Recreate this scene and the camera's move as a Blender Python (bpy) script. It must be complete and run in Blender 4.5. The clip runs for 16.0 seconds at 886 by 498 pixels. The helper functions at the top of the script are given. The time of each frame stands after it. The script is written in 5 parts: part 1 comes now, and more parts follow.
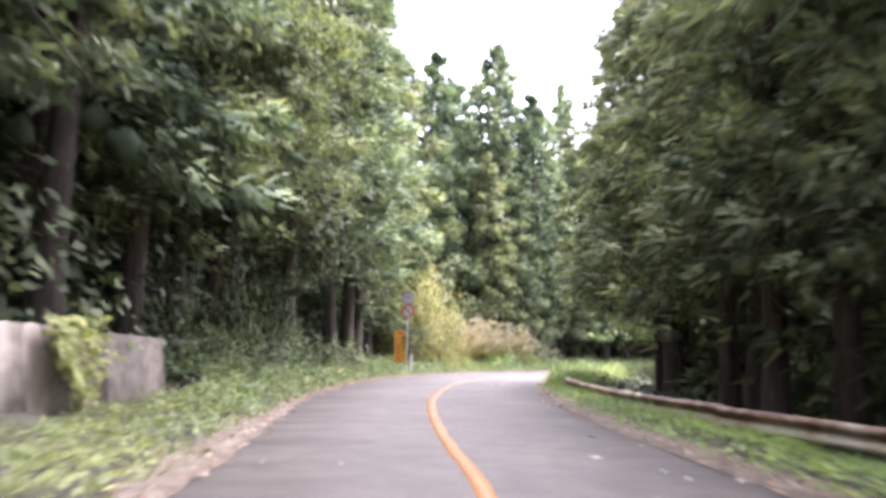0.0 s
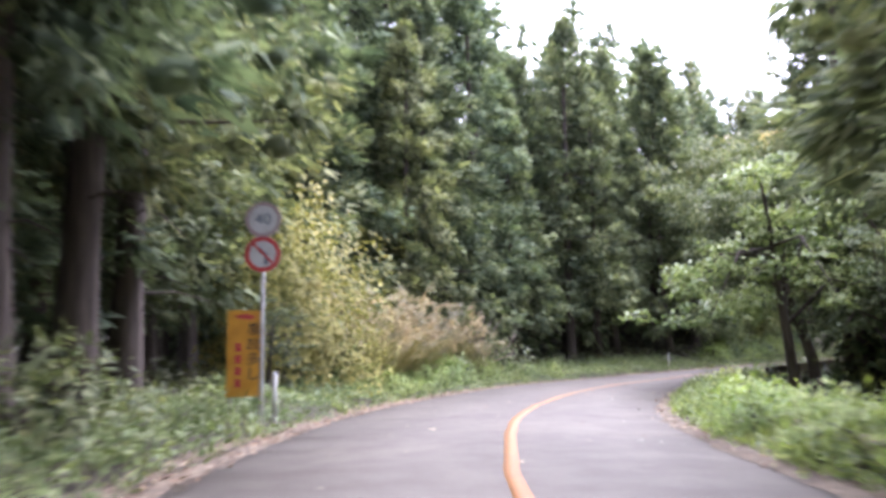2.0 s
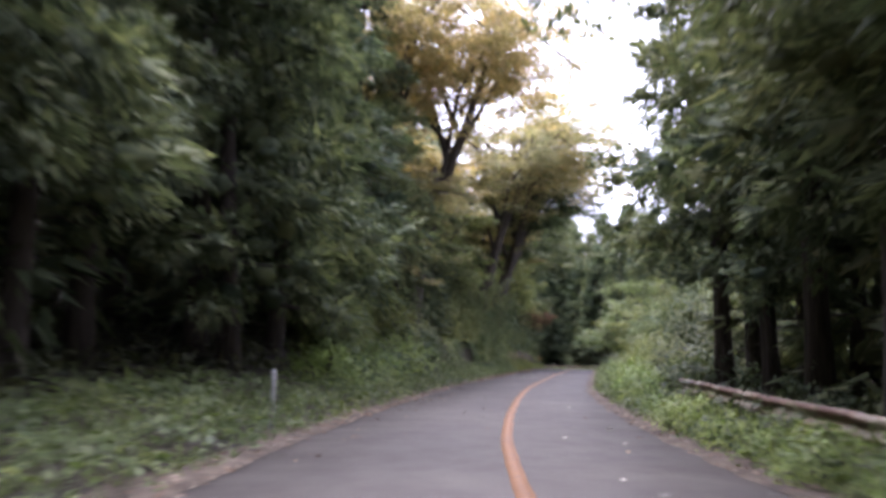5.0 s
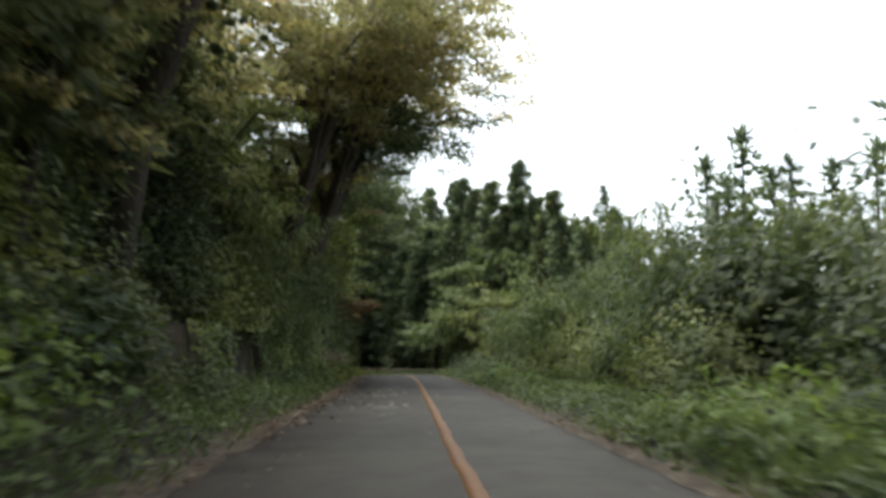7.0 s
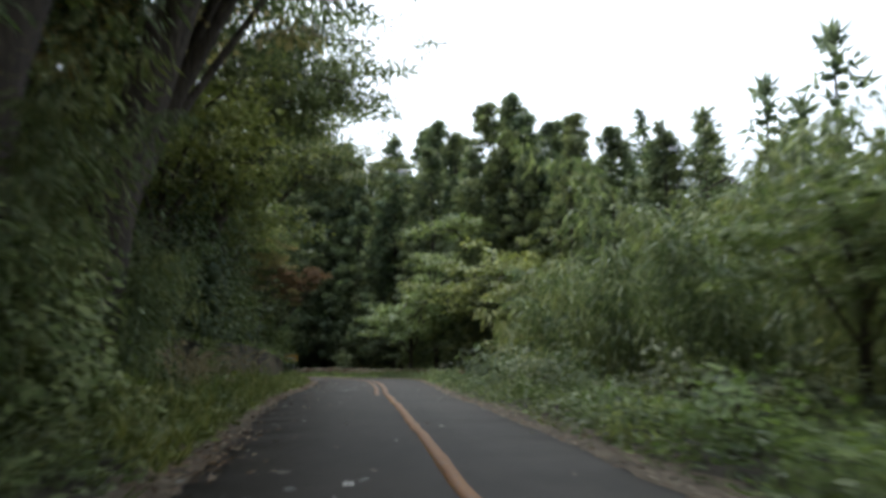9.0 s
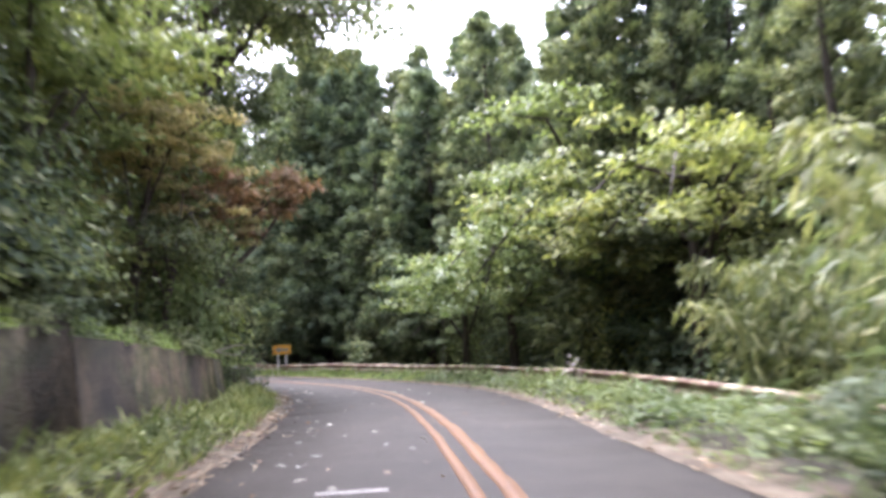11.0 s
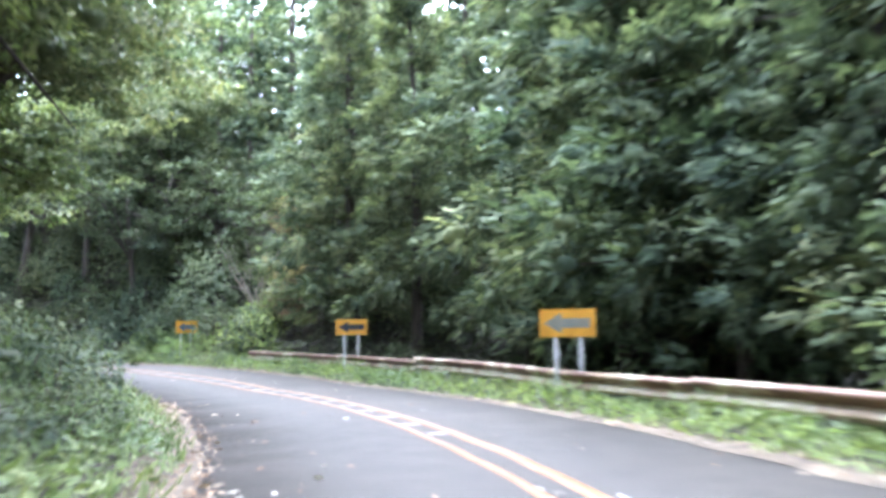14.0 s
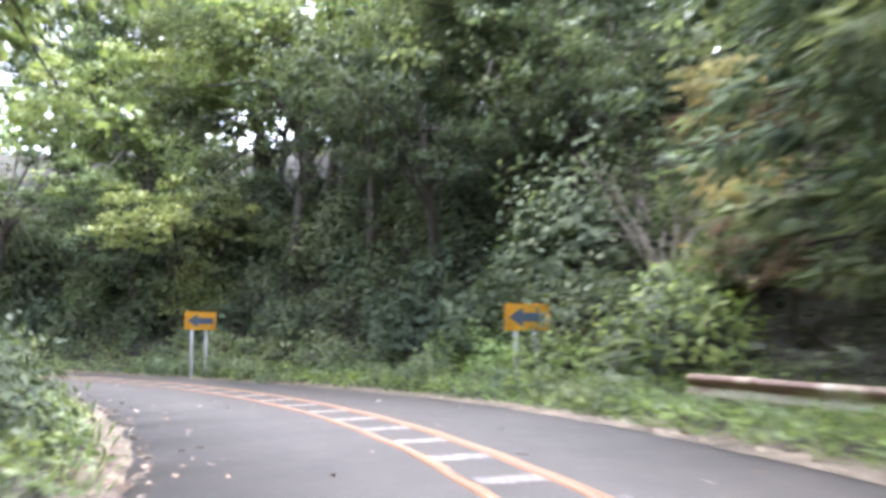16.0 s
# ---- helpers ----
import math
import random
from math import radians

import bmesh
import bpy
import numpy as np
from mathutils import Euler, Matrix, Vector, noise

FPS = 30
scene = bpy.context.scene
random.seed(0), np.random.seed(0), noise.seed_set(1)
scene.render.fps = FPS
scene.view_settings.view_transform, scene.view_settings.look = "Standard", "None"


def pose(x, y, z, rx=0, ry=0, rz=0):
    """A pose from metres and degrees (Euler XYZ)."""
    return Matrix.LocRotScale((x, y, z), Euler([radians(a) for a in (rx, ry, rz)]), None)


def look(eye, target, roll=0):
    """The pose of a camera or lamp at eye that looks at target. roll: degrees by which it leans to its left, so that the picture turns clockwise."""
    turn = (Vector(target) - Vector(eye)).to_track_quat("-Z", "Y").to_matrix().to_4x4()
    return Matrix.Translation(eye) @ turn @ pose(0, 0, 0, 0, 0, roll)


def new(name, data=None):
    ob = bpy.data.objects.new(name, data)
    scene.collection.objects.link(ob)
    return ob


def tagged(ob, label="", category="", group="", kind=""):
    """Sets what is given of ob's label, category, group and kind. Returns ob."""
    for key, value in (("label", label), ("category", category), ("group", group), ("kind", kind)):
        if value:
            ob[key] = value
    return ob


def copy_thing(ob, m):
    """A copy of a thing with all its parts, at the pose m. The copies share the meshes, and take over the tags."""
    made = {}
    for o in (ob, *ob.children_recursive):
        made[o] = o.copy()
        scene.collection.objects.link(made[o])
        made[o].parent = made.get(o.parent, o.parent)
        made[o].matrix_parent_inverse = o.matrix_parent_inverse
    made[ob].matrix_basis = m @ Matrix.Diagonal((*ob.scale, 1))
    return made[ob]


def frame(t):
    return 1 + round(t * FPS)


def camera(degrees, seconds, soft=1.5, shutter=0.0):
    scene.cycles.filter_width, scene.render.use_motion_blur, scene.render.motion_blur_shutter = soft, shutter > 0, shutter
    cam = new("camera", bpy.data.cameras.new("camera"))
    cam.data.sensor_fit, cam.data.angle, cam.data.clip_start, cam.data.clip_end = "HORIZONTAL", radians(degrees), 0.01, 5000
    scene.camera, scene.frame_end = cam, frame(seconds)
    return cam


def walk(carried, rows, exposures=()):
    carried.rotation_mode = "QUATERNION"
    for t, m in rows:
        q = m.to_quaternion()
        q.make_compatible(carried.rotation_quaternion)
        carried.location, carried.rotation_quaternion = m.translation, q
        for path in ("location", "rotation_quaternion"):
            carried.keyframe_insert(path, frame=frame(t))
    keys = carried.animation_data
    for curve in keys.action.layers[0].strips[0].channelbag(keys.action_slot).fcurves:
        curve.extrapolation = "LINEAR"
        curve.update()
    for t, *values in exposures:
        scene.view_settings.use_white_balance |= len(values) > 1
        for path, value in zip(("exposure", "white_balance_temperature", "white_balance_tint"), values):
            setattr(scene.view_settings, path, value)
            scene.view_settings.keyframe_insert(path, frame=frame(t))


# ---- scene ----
# ---- the camera and its walk ----
cam = camera(60.9, 16.0, soft=3.5, shutter=0.5)


def shot(x, y, z, yaw, pitch, roll):
    return pose(x, y, z, 90 + pitch, 0, yaw) @ pose(0, 0, 0, 0, 0, roll)


ROWS = [
    (0, 0, 0, 1.2, 0.01, 7.27, 1.19),
    (0.5, -0.51, 5.38, 1.19, -1.26, 7.75, 1.75),
    (1, -0.85, 10.74, 1.19, -3.49, 7.47, 0.7),
    (1.5, -0.96, 16.08, 1.18, -6.28, 7.13, -0.28),
    (2, -0.77, 21.37, 1.16, -10.08, 7.33, -0.84),
    (2.5, -0.18, 26.59, 1.12, -15, 7.03, -0.9),
    (2.6, -0.01, 27.62, 1.11, -16.14, 7.29, -0.55),
    (3, 0.9, 31.65, 1.07, -21.4, 6.83, -0.5),
    (3.5, 2.55, 36.49, 1.01, -28.39, 7.06, -0.59),
    (3.7, 3.37, 38.34, 0.99, -31.3, 6.99, -0.71),
    (4, 4.76, 41.02, 0.96, -35.67, 6.65, -0.93),
    (4.3, 6.35, 43.58, 0.93, -39.93, 7.01, -0.29),
    (4.5, 7.5, 45.21, 0.91, -42.6, 7.98, -0.23),
    (5, 10.7, 49.05, 0.86, -48.72, 8.07, 0.78),
    (5.2, 12.08, 50.49, 0.85, -50.92, 7.35, 1.29),
    (6, 18.1, 55.73, 0.85, -58.67, 7.64, 0.85),
    (6.5, 22.17, 58.64, 0.89, -61.93, 7.91, 0.53),
    (7.3, 28.94, 62.95, 0.97, -64.82, 8.23, 0.29),
    (7.5, 30.66, 63.98, 0.99, -65.43, 8.06, 0.34),
    (8, 35.03, 66.49, 1.04, -66.71, 7.84, -0.04),
    (8.2, 36.8, 67.47, 1.06, -67.09, 7.7, -0.57),
    (9, 43.9, 71.36, 1.14, -67.2, 7.58, -0.97),
    (9.5, 48.35, 73.83, 1.17, -66.69, 7.41, -1.5),
    (10.3, 55.45, 77.89, 1.16, -65.9, 7.13, -2.25),
    (10.5, 57.22, 78.92, 1.15, -65.94, 7, -2.39),
    (11, 61.66, 81.48, 1.11, -65.98, 6.41, -2.52),
    (11.4, 65.21, 83.54, 1.07, -65.8, 5.74, -2.5),
    (11.5, 66.09, 84.05, 1.05, -65.63, 6.07, -2.31),
    (12, 70.45, 86.69, 0.98, -63.77, 5.88, -0.68),
    (12.5, 74.66, 89.5, 0.89, -60.59, 5.88, -0.96),
    (13, 78.64, 92.58, 0.79, -55.83, 5.87, -1.66),
    (13.5, 82.3, 95.94, 0.65, -50.99, 6.08, -0.41),
    (14, 85.6, 99.54, 0.51, -46, 6.16, -0.74),
    (14.5, 88.49, 103.34, 0.39, -40.31, 6.71, -0.85),
    (14.7, 89.53, 104.93, 0.36, -37.69, 6.65, -0.92),
    (15, 90.93, 107.4, 0.32, -33.51, 6.72, -0.32),
    (15.5, 92.86, 111.71, 0.29, -26.89, 7.4, 0.03),
    (15.7, 93.5, 113.49, 0.27, -24.34, 7.44, -0.33),
    (16, 94.3, 116.22, 0.25, -20.54, 7.38, -0.73),
]
EXPOSURES = [(0.0, 3.55, 5800, 29), (1.0, 3.4, 5700, 31), (2.0, 3.0, 5600, 29), (3.0, 3.42, 5350, 19), (3.5, 3.4, 5350, 23), (4.1, 3.35, 5450, 38), (4.5, 2.75, 5500, 33), (5.2, 1.95, 5600, 31), (7.3, 1.05, 6100, 4), (8.2, 1.1, 6050, 4), (10.3, 2.02, 5500, 14), (11.0, 3.1, 5770, 24), (11.5, 3.67, 5350, 34), (12.5, 4.03, 5450, 34), (13.5, 4.22, 5270, 12), (14.5, 4.28, 5070, 19), (15.0, 4.32, 5170, 23), (16.0, 4.1, 5520, 19)]
walk(cam, [(r[0], shot(*r[1:])) for r in ROWS], EXPOSURES)

# ---- world and sun: a bright overcast sky ----
world = bpy.data.worlds.new("overcast_sky")
scene.world = world
world.use_nodes = True
wn, wl = world.node_tree.nodes, world.node_tree.links
wn.clear()
sky = wn.new("ShaderNodeTexSky")
sky.sky_type, sky.sun_disc = "NISHITA", False
HIGH, ROUND = radians(60), radians(48)
sky.sun_elevation, sky.sun_rotation = HIGH, ROUND
sky.air_density, sky.dust_density = 1.0, 4.0
grey = wn.new("ShaderNodeHueSaturation")
grey.inputs["Saturation"].default_value = 0.22
back = wn.new("ShaderNodeBackground")
back.inputs["Strength"].default_value = 0.15
wout = wn.new("ShaderNodeOutputWorld")
wl.new(sky.outputs[0], grey.inputs["Color"])
wl.new(grey.outputs[0], back.inputs[0])
wl.new(back.outputs[0], wout.inputs[0])
sun_data = bpy.data.lights.new("sun", "SUN")
sun_data.energy, sun_data.angle, sun_data.color = 0.8, radians(60), (1, 0.97, 0.92)
sun = new("sun", sun_data)
sun.matrix_world = look((40 + 80 / math.tan(HIGH) * math.sin(ROUND), 60 + 80 / math.tan(HIGH) * math.cos(ROUND), 80), (40, 60, 0))


# ---- materials ----
def material(name, build):
    m = bpy.data.materials.new(name)
    m.use_nodes = True
    nt = m.node_tree
    b = nt.nodes["Principled BSDF"]
    build(nt, b)
    return m


def add_noise(nt, scale, detail=4.0, coord="Object"):
    tc = nt.nodes.new("ShaderNodeTexCoord")
    n = nt.nodes.new("ShaderNodeTexNoise")
    n.inputs["Scale"].default_value, n.inputs["Detail"].default_value = scale, detail
    nt.links.new(tc.outputs[coord], n.inputs["Vector"])
    return n.outputs["Fac"]


def ramp(nt, fac, stops):
    r = nt.nodes.new("ShaderNodeValToRGB")
    e = r.color_ramp.elements
    while len(e) < len(stops):
        e.new(0.5)
    for el, (p, c) in zip(e, stops):
        el.position, el.color = p, (*c, 1)
    nt.links.new(fac, r.inputs[0])
    return r.outputs[0]


def mixed(nt, fac, a, b, how="MIX"):
    m = nt.nodes.new("ShaderNodeMix")
    m.data_type, m.blend_type = "RGBA", how
    for sock, v in ((m.inputs[0], fac), (m.inputs[6], a), (m.inputs[7], b)):
        if isinstance(v, (int, float)):
            sock.default_value = v
        elif isinstance(v, tuple):
            sock.default_value = (*v, 1)
        else:
            nt.links.new(v, sock)
    return m.outputs[2]


def bumped(nt, b, height, strength, distance=0.02):
    n = nt.nodes.new("ShaderNodeBump")
    n.inputs["Strength"].default_value, n.inputs["Distance"].default_value = strength, distance
    nt.links.new(height, n.inputs["Height"])
    nt.links.new(n.outputs[0], b.inputs["Normal"])


def leaf_material(name, dark, mid, light, rough=0.5, thin=0.3, patch=0.5, gloss=0.15, depth=0.0):
    """Leaves: a colour of its own for every leaf, patches of tone, some light passing through."""
    # pulls the colours towards grey: a veil of haze put into the leaves
    dark, mid, light = (tuple(w * (0.7 * c + 0.3 * sum(q) / 3) for c, w in zip(q, (1.03, 0.96, 1.03))) for q in (dark, mid, light))
    def build(nt, b):
        geo = nt.nodes.new("ShaderNodeNewGeometry")
        own = ramp(nt, geo.outputs["Random Per Island"], [(0.0, dark), (0.5, mid), (1.0, light)])
        info = nt.nodes.new("ShaderNodeObjectInfo")
        broad = ramp(nt, add_noise(nt, patch, 2.0), [(0.3, (0.72 - depth, 0.78 - depth, 0.8 - depth)), (0.7, (1.25 + depth, 1.18 + depth, 1.0 + depth))])
        col = mixed(nt, 1.0, own, broad, "MULTIPLY")
        tint = ramp(nt, info.outputs["Random"], [(0.0, (0.82, 0.9, 0.9)), (1.0, (1.15, 1.08, 0.95))])
        col = mixed(nt, 1.0, col, tint, "MULTIPLY")
        nt.links.new(col, b.inputs["Base Color"])
        b.inputs["Roughness"].default_value = rough
        b.inputs["Specular IOR Level"].default_value = gloss
        tr = nt.nodes.new("ShaderNodeBsdfTranslucent")
        nt.links.new(mixed(nt, 1.0, col, (1.15, 1.2, 0.7), "MULTIPLY"), tr.inputs[0])
        mx = nt.nodes.new("ShaderNodeMixShader")
        mx.inputs[0].default_value = thin
        out = nt.nodes["Material Output"]
        nt.links.new(b.outputs[0], mx.inputs[1])
        nt.links.new(tr.outputs[0], mx.inputs[2])
        nt.links.new(mx.outputs[0], out.inputs[0])
    return material(name, build)


def plain(name, colour, rough=0.6, metal=0.0, stain=(0.5, 0.45, 0.4), scale=6.0, bump=0.15):
    def build(nt, b):
        f = add_noise(nt, scale, 6.0)
        g = add_noise(nt, scale * 9, 3.0)
        shade = ramp(nt, f, [(0.38, stain), (0.62, (1, 1, 1))])
        nt.links.new(mixed(nt, 0.75, colour, mixed(nt, 1.0, colour, shade, "MULTIPLY")), b.inputs["Base Color"])
        b.inputs["Roughness"].default_value, b.inputs["Metallic"].default_value = rough, metal
        bumped(nt, b, g, bump, 0.01)
    return material(name, build)


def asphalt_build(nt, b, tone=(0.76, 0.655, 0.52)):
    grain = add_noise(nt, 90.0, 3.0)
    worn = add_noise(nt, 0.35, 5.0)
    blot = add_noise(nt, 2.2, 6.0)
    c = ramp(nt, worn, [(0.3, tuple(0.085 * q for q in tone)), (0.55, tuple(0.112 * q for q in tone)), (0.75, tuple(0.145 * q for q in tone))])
    c = mixed(nt, 1.0, c, ramp(nt, blot, [(0.35, (0.82, 0.8, 0.8)), (0.6, (1.05, 1.05, 1.05))]), "MULTIPLY")
    c = mixed(nt, 1.0, c, ramp(nt, grain, [(0.3, (0.7, 0.7, 0.7)), (0.7, (1.3, 1.3, 1.3))]), "MULTIPLY")
    nt.links.new(c, b.inputs["Base Color"])
    b.inputs["Roughness"].default_value = 0.76
    b.inputs["Specular IOR Level"].default_value = 0.28
    bumped(nt, b, grain, 0.5, 0.006)


def soil_build(nt, b):
    c = ramp(nt, add_noise(nt, 0.9, 8.0), [(0.3, (0.022, 0.017, 0.012)), (0.5, (0.036, 0.03, 0.018)), (0.7, (0.03, 0.042, 0.016))])
    c = mixed(nt, 1.0, c, ramp(nt, add_noise(nt, 14.0, 5.0), [(0.3, (0.6, 0.55, 0.5)), (0.7, (1.5, 1.4, 1.3))]), "MULTIPLY")
    nt.links.new(c, b.inputs["Base Color"])
    b.inputs["Roughness"].default_value = 0.95
    bumped(nt, b, add_noise(nt, 20.0, 6.0), 0.8, 0.05)


def concrete_build(nt, b):
    c = ramp(nt, add_noise(nt, 0.8, 8.0), [(0.3, (0.12, 0.1, 0.078)), (0.6, (0.22, 0.185, 0.15)), (0.8, (0.27, 0.235, 0.2))])
    c = mixed(nt, 1.0, c, ramp(nt, add_noise(nt, 4.0, 8.0), [(0.32, (0.55, 0.55, 0.45)), (0.6, (1, 1, 1))]), "MULTIPLY")
    nt.links.new(c, b.inputs["Base Color"])
    b.inputs["Roughness"].default_value = 0.9
    bumped(nt, b, add_noise(nt, 30.0, 5.0), 0.4, 0.02)


def mossy_build(nt, b):
    c = ramp(nt, add_noise(nt, 1.1, 8.0), [(0.3, (0.03, 0.024, 0.015)), (0.45, (0.078, 0.058, 0.038)), (0.55, (0.055, 0.058, 0.022)), (0.75, (0.19, 0.155, 0.115))])
    c = mixed(nt, 1.0, c, ramp(nt, add_noise(nt, 7.0, 8.0), [(0.32, (0.5, 0.5, 0.42)), (0.65, (1.1, 1.1, 1.05))]), "MULTIPLY")
    tc = nt.nodes.new("ShaderNodeTexCoord")
    mp = nt.nodes.new("ShaderNodeMapping")
    mp.inputs["Scale"].default_value = (1.1, 1.1, 0.3)
    n = nt.nodes.new("ShaderNodeTexNoise")
    n.inputs["Scale"].default_value, n.inputs["Detail"].default_value = 1.0, 5.0
    nt.links.new(tc.outputs["Object"], mp.inputs[0])
    nt.links.new(mp.outputs[0], n.inputs["Vector"])
    c = mixed(nt, 1.0, c, ramp(nt, n.outputs["Fac"], [(0.36, (0.3, 0.27, 0.22)), (0.5, (0.66, 0.62, 0.56)), (0.62, (1.25, 1.15, 1.02))]), "MULTIPLY")
    nt.links.new(c, b.inputs["Base Color"])
    b.inputs["Roughness"].default_value = 0.95
    bumped(nt, b, add_noise(nt, 18.0, 6.0), 0.8, 0.04)


def bark_build(nt, b):
    tc = nt.nodes.new("ShaderNodeTexCoord")
    mp = nt.nodes.new("ShaderNodeMapping")
    mp.inputs["Scale"].default_value = (9, 9, 0.7)
    n = nt.nodes.new("ShaderNodeTexNoise")
    n.inputs["Scale"].default_value, n.inputs["Detail"].default_value = 2.0, 6.0
    nt.links.new(tc.outputs["Object"], mp.inputs[0])
    nt.links.new(mp.outputs[0], n.inputs["Vector"])
    c = ramp(nt, n.outputs["Fac"], [(0.3, (0.03, 0.023, 0.018)), (0.55, (0.072, 0.056, 0.044)), (0.75, (0.115, 0.092, 0.075))])
    nt.links.new(c, b.inputs["Base Color"])
    b.inputs["Roughness"].default_value = 0.95
    bumped(nt, b, n.outputs["Fac"], 0.9, 0.04)


def paint_build(colour, bare=0.4):
    def build(nt, b):
        worn = ramp(nt, add_noise(nt, 14.0, 8.0), [(bare, (0.05, 0.043, 0.037)), (bare + 0.12, colour)])
        c = mixed(nt, 1.0, worn, ramp(nt, add_noise(nt, 1.2, 4.0), [(0.3, (0.8, 0.78, 0.76)), (0.7, (1.05, 1.05, 1.05))]), "MULTIPLY")
        nt.links.new(c, b.inputs["Base Color"])
        b.inputs["Roughness"].default_value = 0.65
        bumped(nt, b, add_noise(nt, 80.0, 3.0), 0.3, 0.004)
    return build


def rust_build(nt, b, low=0.32):
    f = add_noise(nt, 1.6, 8.0)
    c = ramp(nt, f, [(low, (0.16, 0.085, 0.05)), (low + 0.1, (0.34, 0.25, 0.17)), (low + 0.16, (0.43, 0.38, 0.28)), (low + 0.43, (0.52, 0.47, 0.37))])
    c = mixed(nt, 1.0, c, ramp(nt, add_noise(nt, 11.0, 6.0), [(0.3, (0.65, 0.58, 0.5)), (0.6, (1, 1, 1))]), "MULTIPLY")
    nt.links.new(c, b.inputs["Base Color"])
    b.inputs["Roughness"].default_value = 0.6
    bumped(nt, b, add_noise(nt, 40.0, 4.0), 0.3, 0.006)


def dirt_build(nt, b):
    c = ramp(nt, add_noise(nt, 3.0, 8.0), [(0.3, (0.05, 0.04, 0.027)), (0.5, (0.105, 0.084, 0.057)), (0.7, (0.165, 0.137, 0.098))])
    c = mixed(nt, 1.0, c, ramp(nt, add_noise(nt, 40.0, 5.0), [(0.3, (0.6, 0.55, 0.5)), (0.7, (1.3, 1.25, 1.2))]), "MULTIPLY")
    nt.links.new(c, b.inputs["Base Color"])
    b.inputs["Roughness"].default_value = 0.95
    bumped(nt, b, add_noise(nt, 30.0, 6.0), 0.7, 0.03)


RUST_BROWN = material("heavily_rusted_steel", lambda nt, b: rust_build(nt, b, 0.47))
DIRT = material("leafy_dirt", dirt_build)
ASPHALT_DARK = material("darker_asphalt", lambda nt, b: asphalt_build(nt, b, (0.32, 0.265, 0.2)))
ASPHALT, SOIL = material("asphalt", asphalt_build), material("forest_soil", soil_build)
CONCRETE, MOSSY = material("stained_concrete", concrete_build), material("mossy_concrete", mossy_build)
BARK, RUST = material("cedar_bark", bark_build), material("rusty_painted_steel", rust_build)
LINE_ORANGE, LINE_WHITE = material("orange_road_paint", paint_build((0.22, 0.085, 0.006), 0.3)), material("white_road_paint", paint_build((0.2, 0.16, 0.115), 0.47))
LINE_CLEAR = material("clear_white_road_paint", paint_build((0.45, 0.43, 0.4), 0.3))
LINE_WORN = material("worn_orange_road_paint", paint_build((0.14, 0.05, 0.001), 0.27))
SIGN_YELLOW = plain("yellow_sign_sheet", (0.72, 0.36, 0.03), 0.45, stain=(0.75, 0.7, 0.6), scale=3.0, bump=0.03)
SIGN_BLUE = plain("faded_blue_sheet", (0.1, 0.13, 0.2), 0.5, stain=(0.8, 0.8, 0.8), scale=5.0, bump=0.03)
ARROW_GREY = plain("faded_grey_sheet", (0.25, 0.24, 0.2), 0.5, stain=(0.8, 0.8, 0.8), scale=5.0, bump=0.03)
SIGN_RED = plain("red_sign_sheet", (0.55, 0.06, 0.06), 0.45, stain=(0.8, 0.7, 0.7), scale=5.0, bump=0.03)
SIGN_WHITE = plain("white_sign_sheet", (0.62, 0.62, 0.62), 0.5, stain=(0.8, 0.8, 0.78), scale=5.0, bump=0.03)
SIGN_FADED = plain("faded_red_sheet", (0.4, 0.3, 0.3), 0.5, stain=(0.8, 0.75, 0.75), scale=5.0, bump=0.03)
INK = plain("black_lettering", (0.03, 0.03, 0.035), 0.5, stain=(0.8, 0.8, 0.8), scale=5.0, bump=0.02)
STEEL = plain("weathered_white_steel", (0.5, 0.5, 0.48), 0.5, 0.1, stain=(0.6, 0.55, 0.5), scale=5.0, bump=0.05)
DEADWOOD = plain("bleached_dead_wood", (0.36, 0.31, 0.26), 0.9, stain=(0.5, 0.45, 0.4), scale=9.0, bump=0.4)
CEDAR = leaf_material("cedar_foliage", (0.082, 0.125, 0.065), (0.162, 0.226, 0.112), (0.275, 0.35, 0.17), 0.8, 0.28, 0.9, 0.08, 0.22)
BROAD = leaf_material("broadleaf_foliage", (0.068, 0.104, 0.05), (0.125, 0.178, 0.08), (0.22, 0.28, 0.132), 0.58, 0.34, gloss=0.1)
BRIGHT = leaf_material("sunlit_shrub_foliage", (0.14, 0.21, 0.045), (0.25, 0.335, 0.08), (0.38, 0.45, 0.14), 0.45, 0.35)
OLIVE = leaf_material("yellowing_vine_foliage", (0.15, 0.18, 0.03), (0.27, 0.3, 0.05), (0.42, 0.42, 0.1), 0.55, 0.28)
BAMBOO = leaf_material("bamboo_foliage", (0.1, 0.15, 0.055), (0.18, 0.25, 0.095), (0.3, 0.36, 0.16), 0.5, 0.35)
# evergreen leaves darkened so that their colour carries the shade under the canopy
SHADE_EVERGREEN = leaf_material("shade_darkened_evergreen", (0.042, 0.066, 0.036), (0.08, 0.118, 0.058), (0.145, 0.19, 0.095), 0.62, 0.28, gloss=0.07)
AUTUMN = leaf_material("turning_foliage", (0.25, 0.25, 0.1), (0.43, 0.38, 0.2), (0.57, 0.46, 0.28), 0.5, 0.6)
RUSSET = leaf_material("russet_foliage", (0.15, 0.12, 0.055), (0.28, 0.165, 0.085), (0.4, 0.22, 0.12), 0.55, 0.3)
WEED = leaf_material("verge_weeds", (0.1, 0.145, 0.035), (0.175, 0.245, 0.06), (0.3, 0.35, 0.11), 0.5, 0.3)
FERN = leaf_material("undergrowth", (0.050, 0.072, 0.039), (0.089, 0.120, 0.056), (0.138, 0.160, 0.083), 0.55, 0.25)
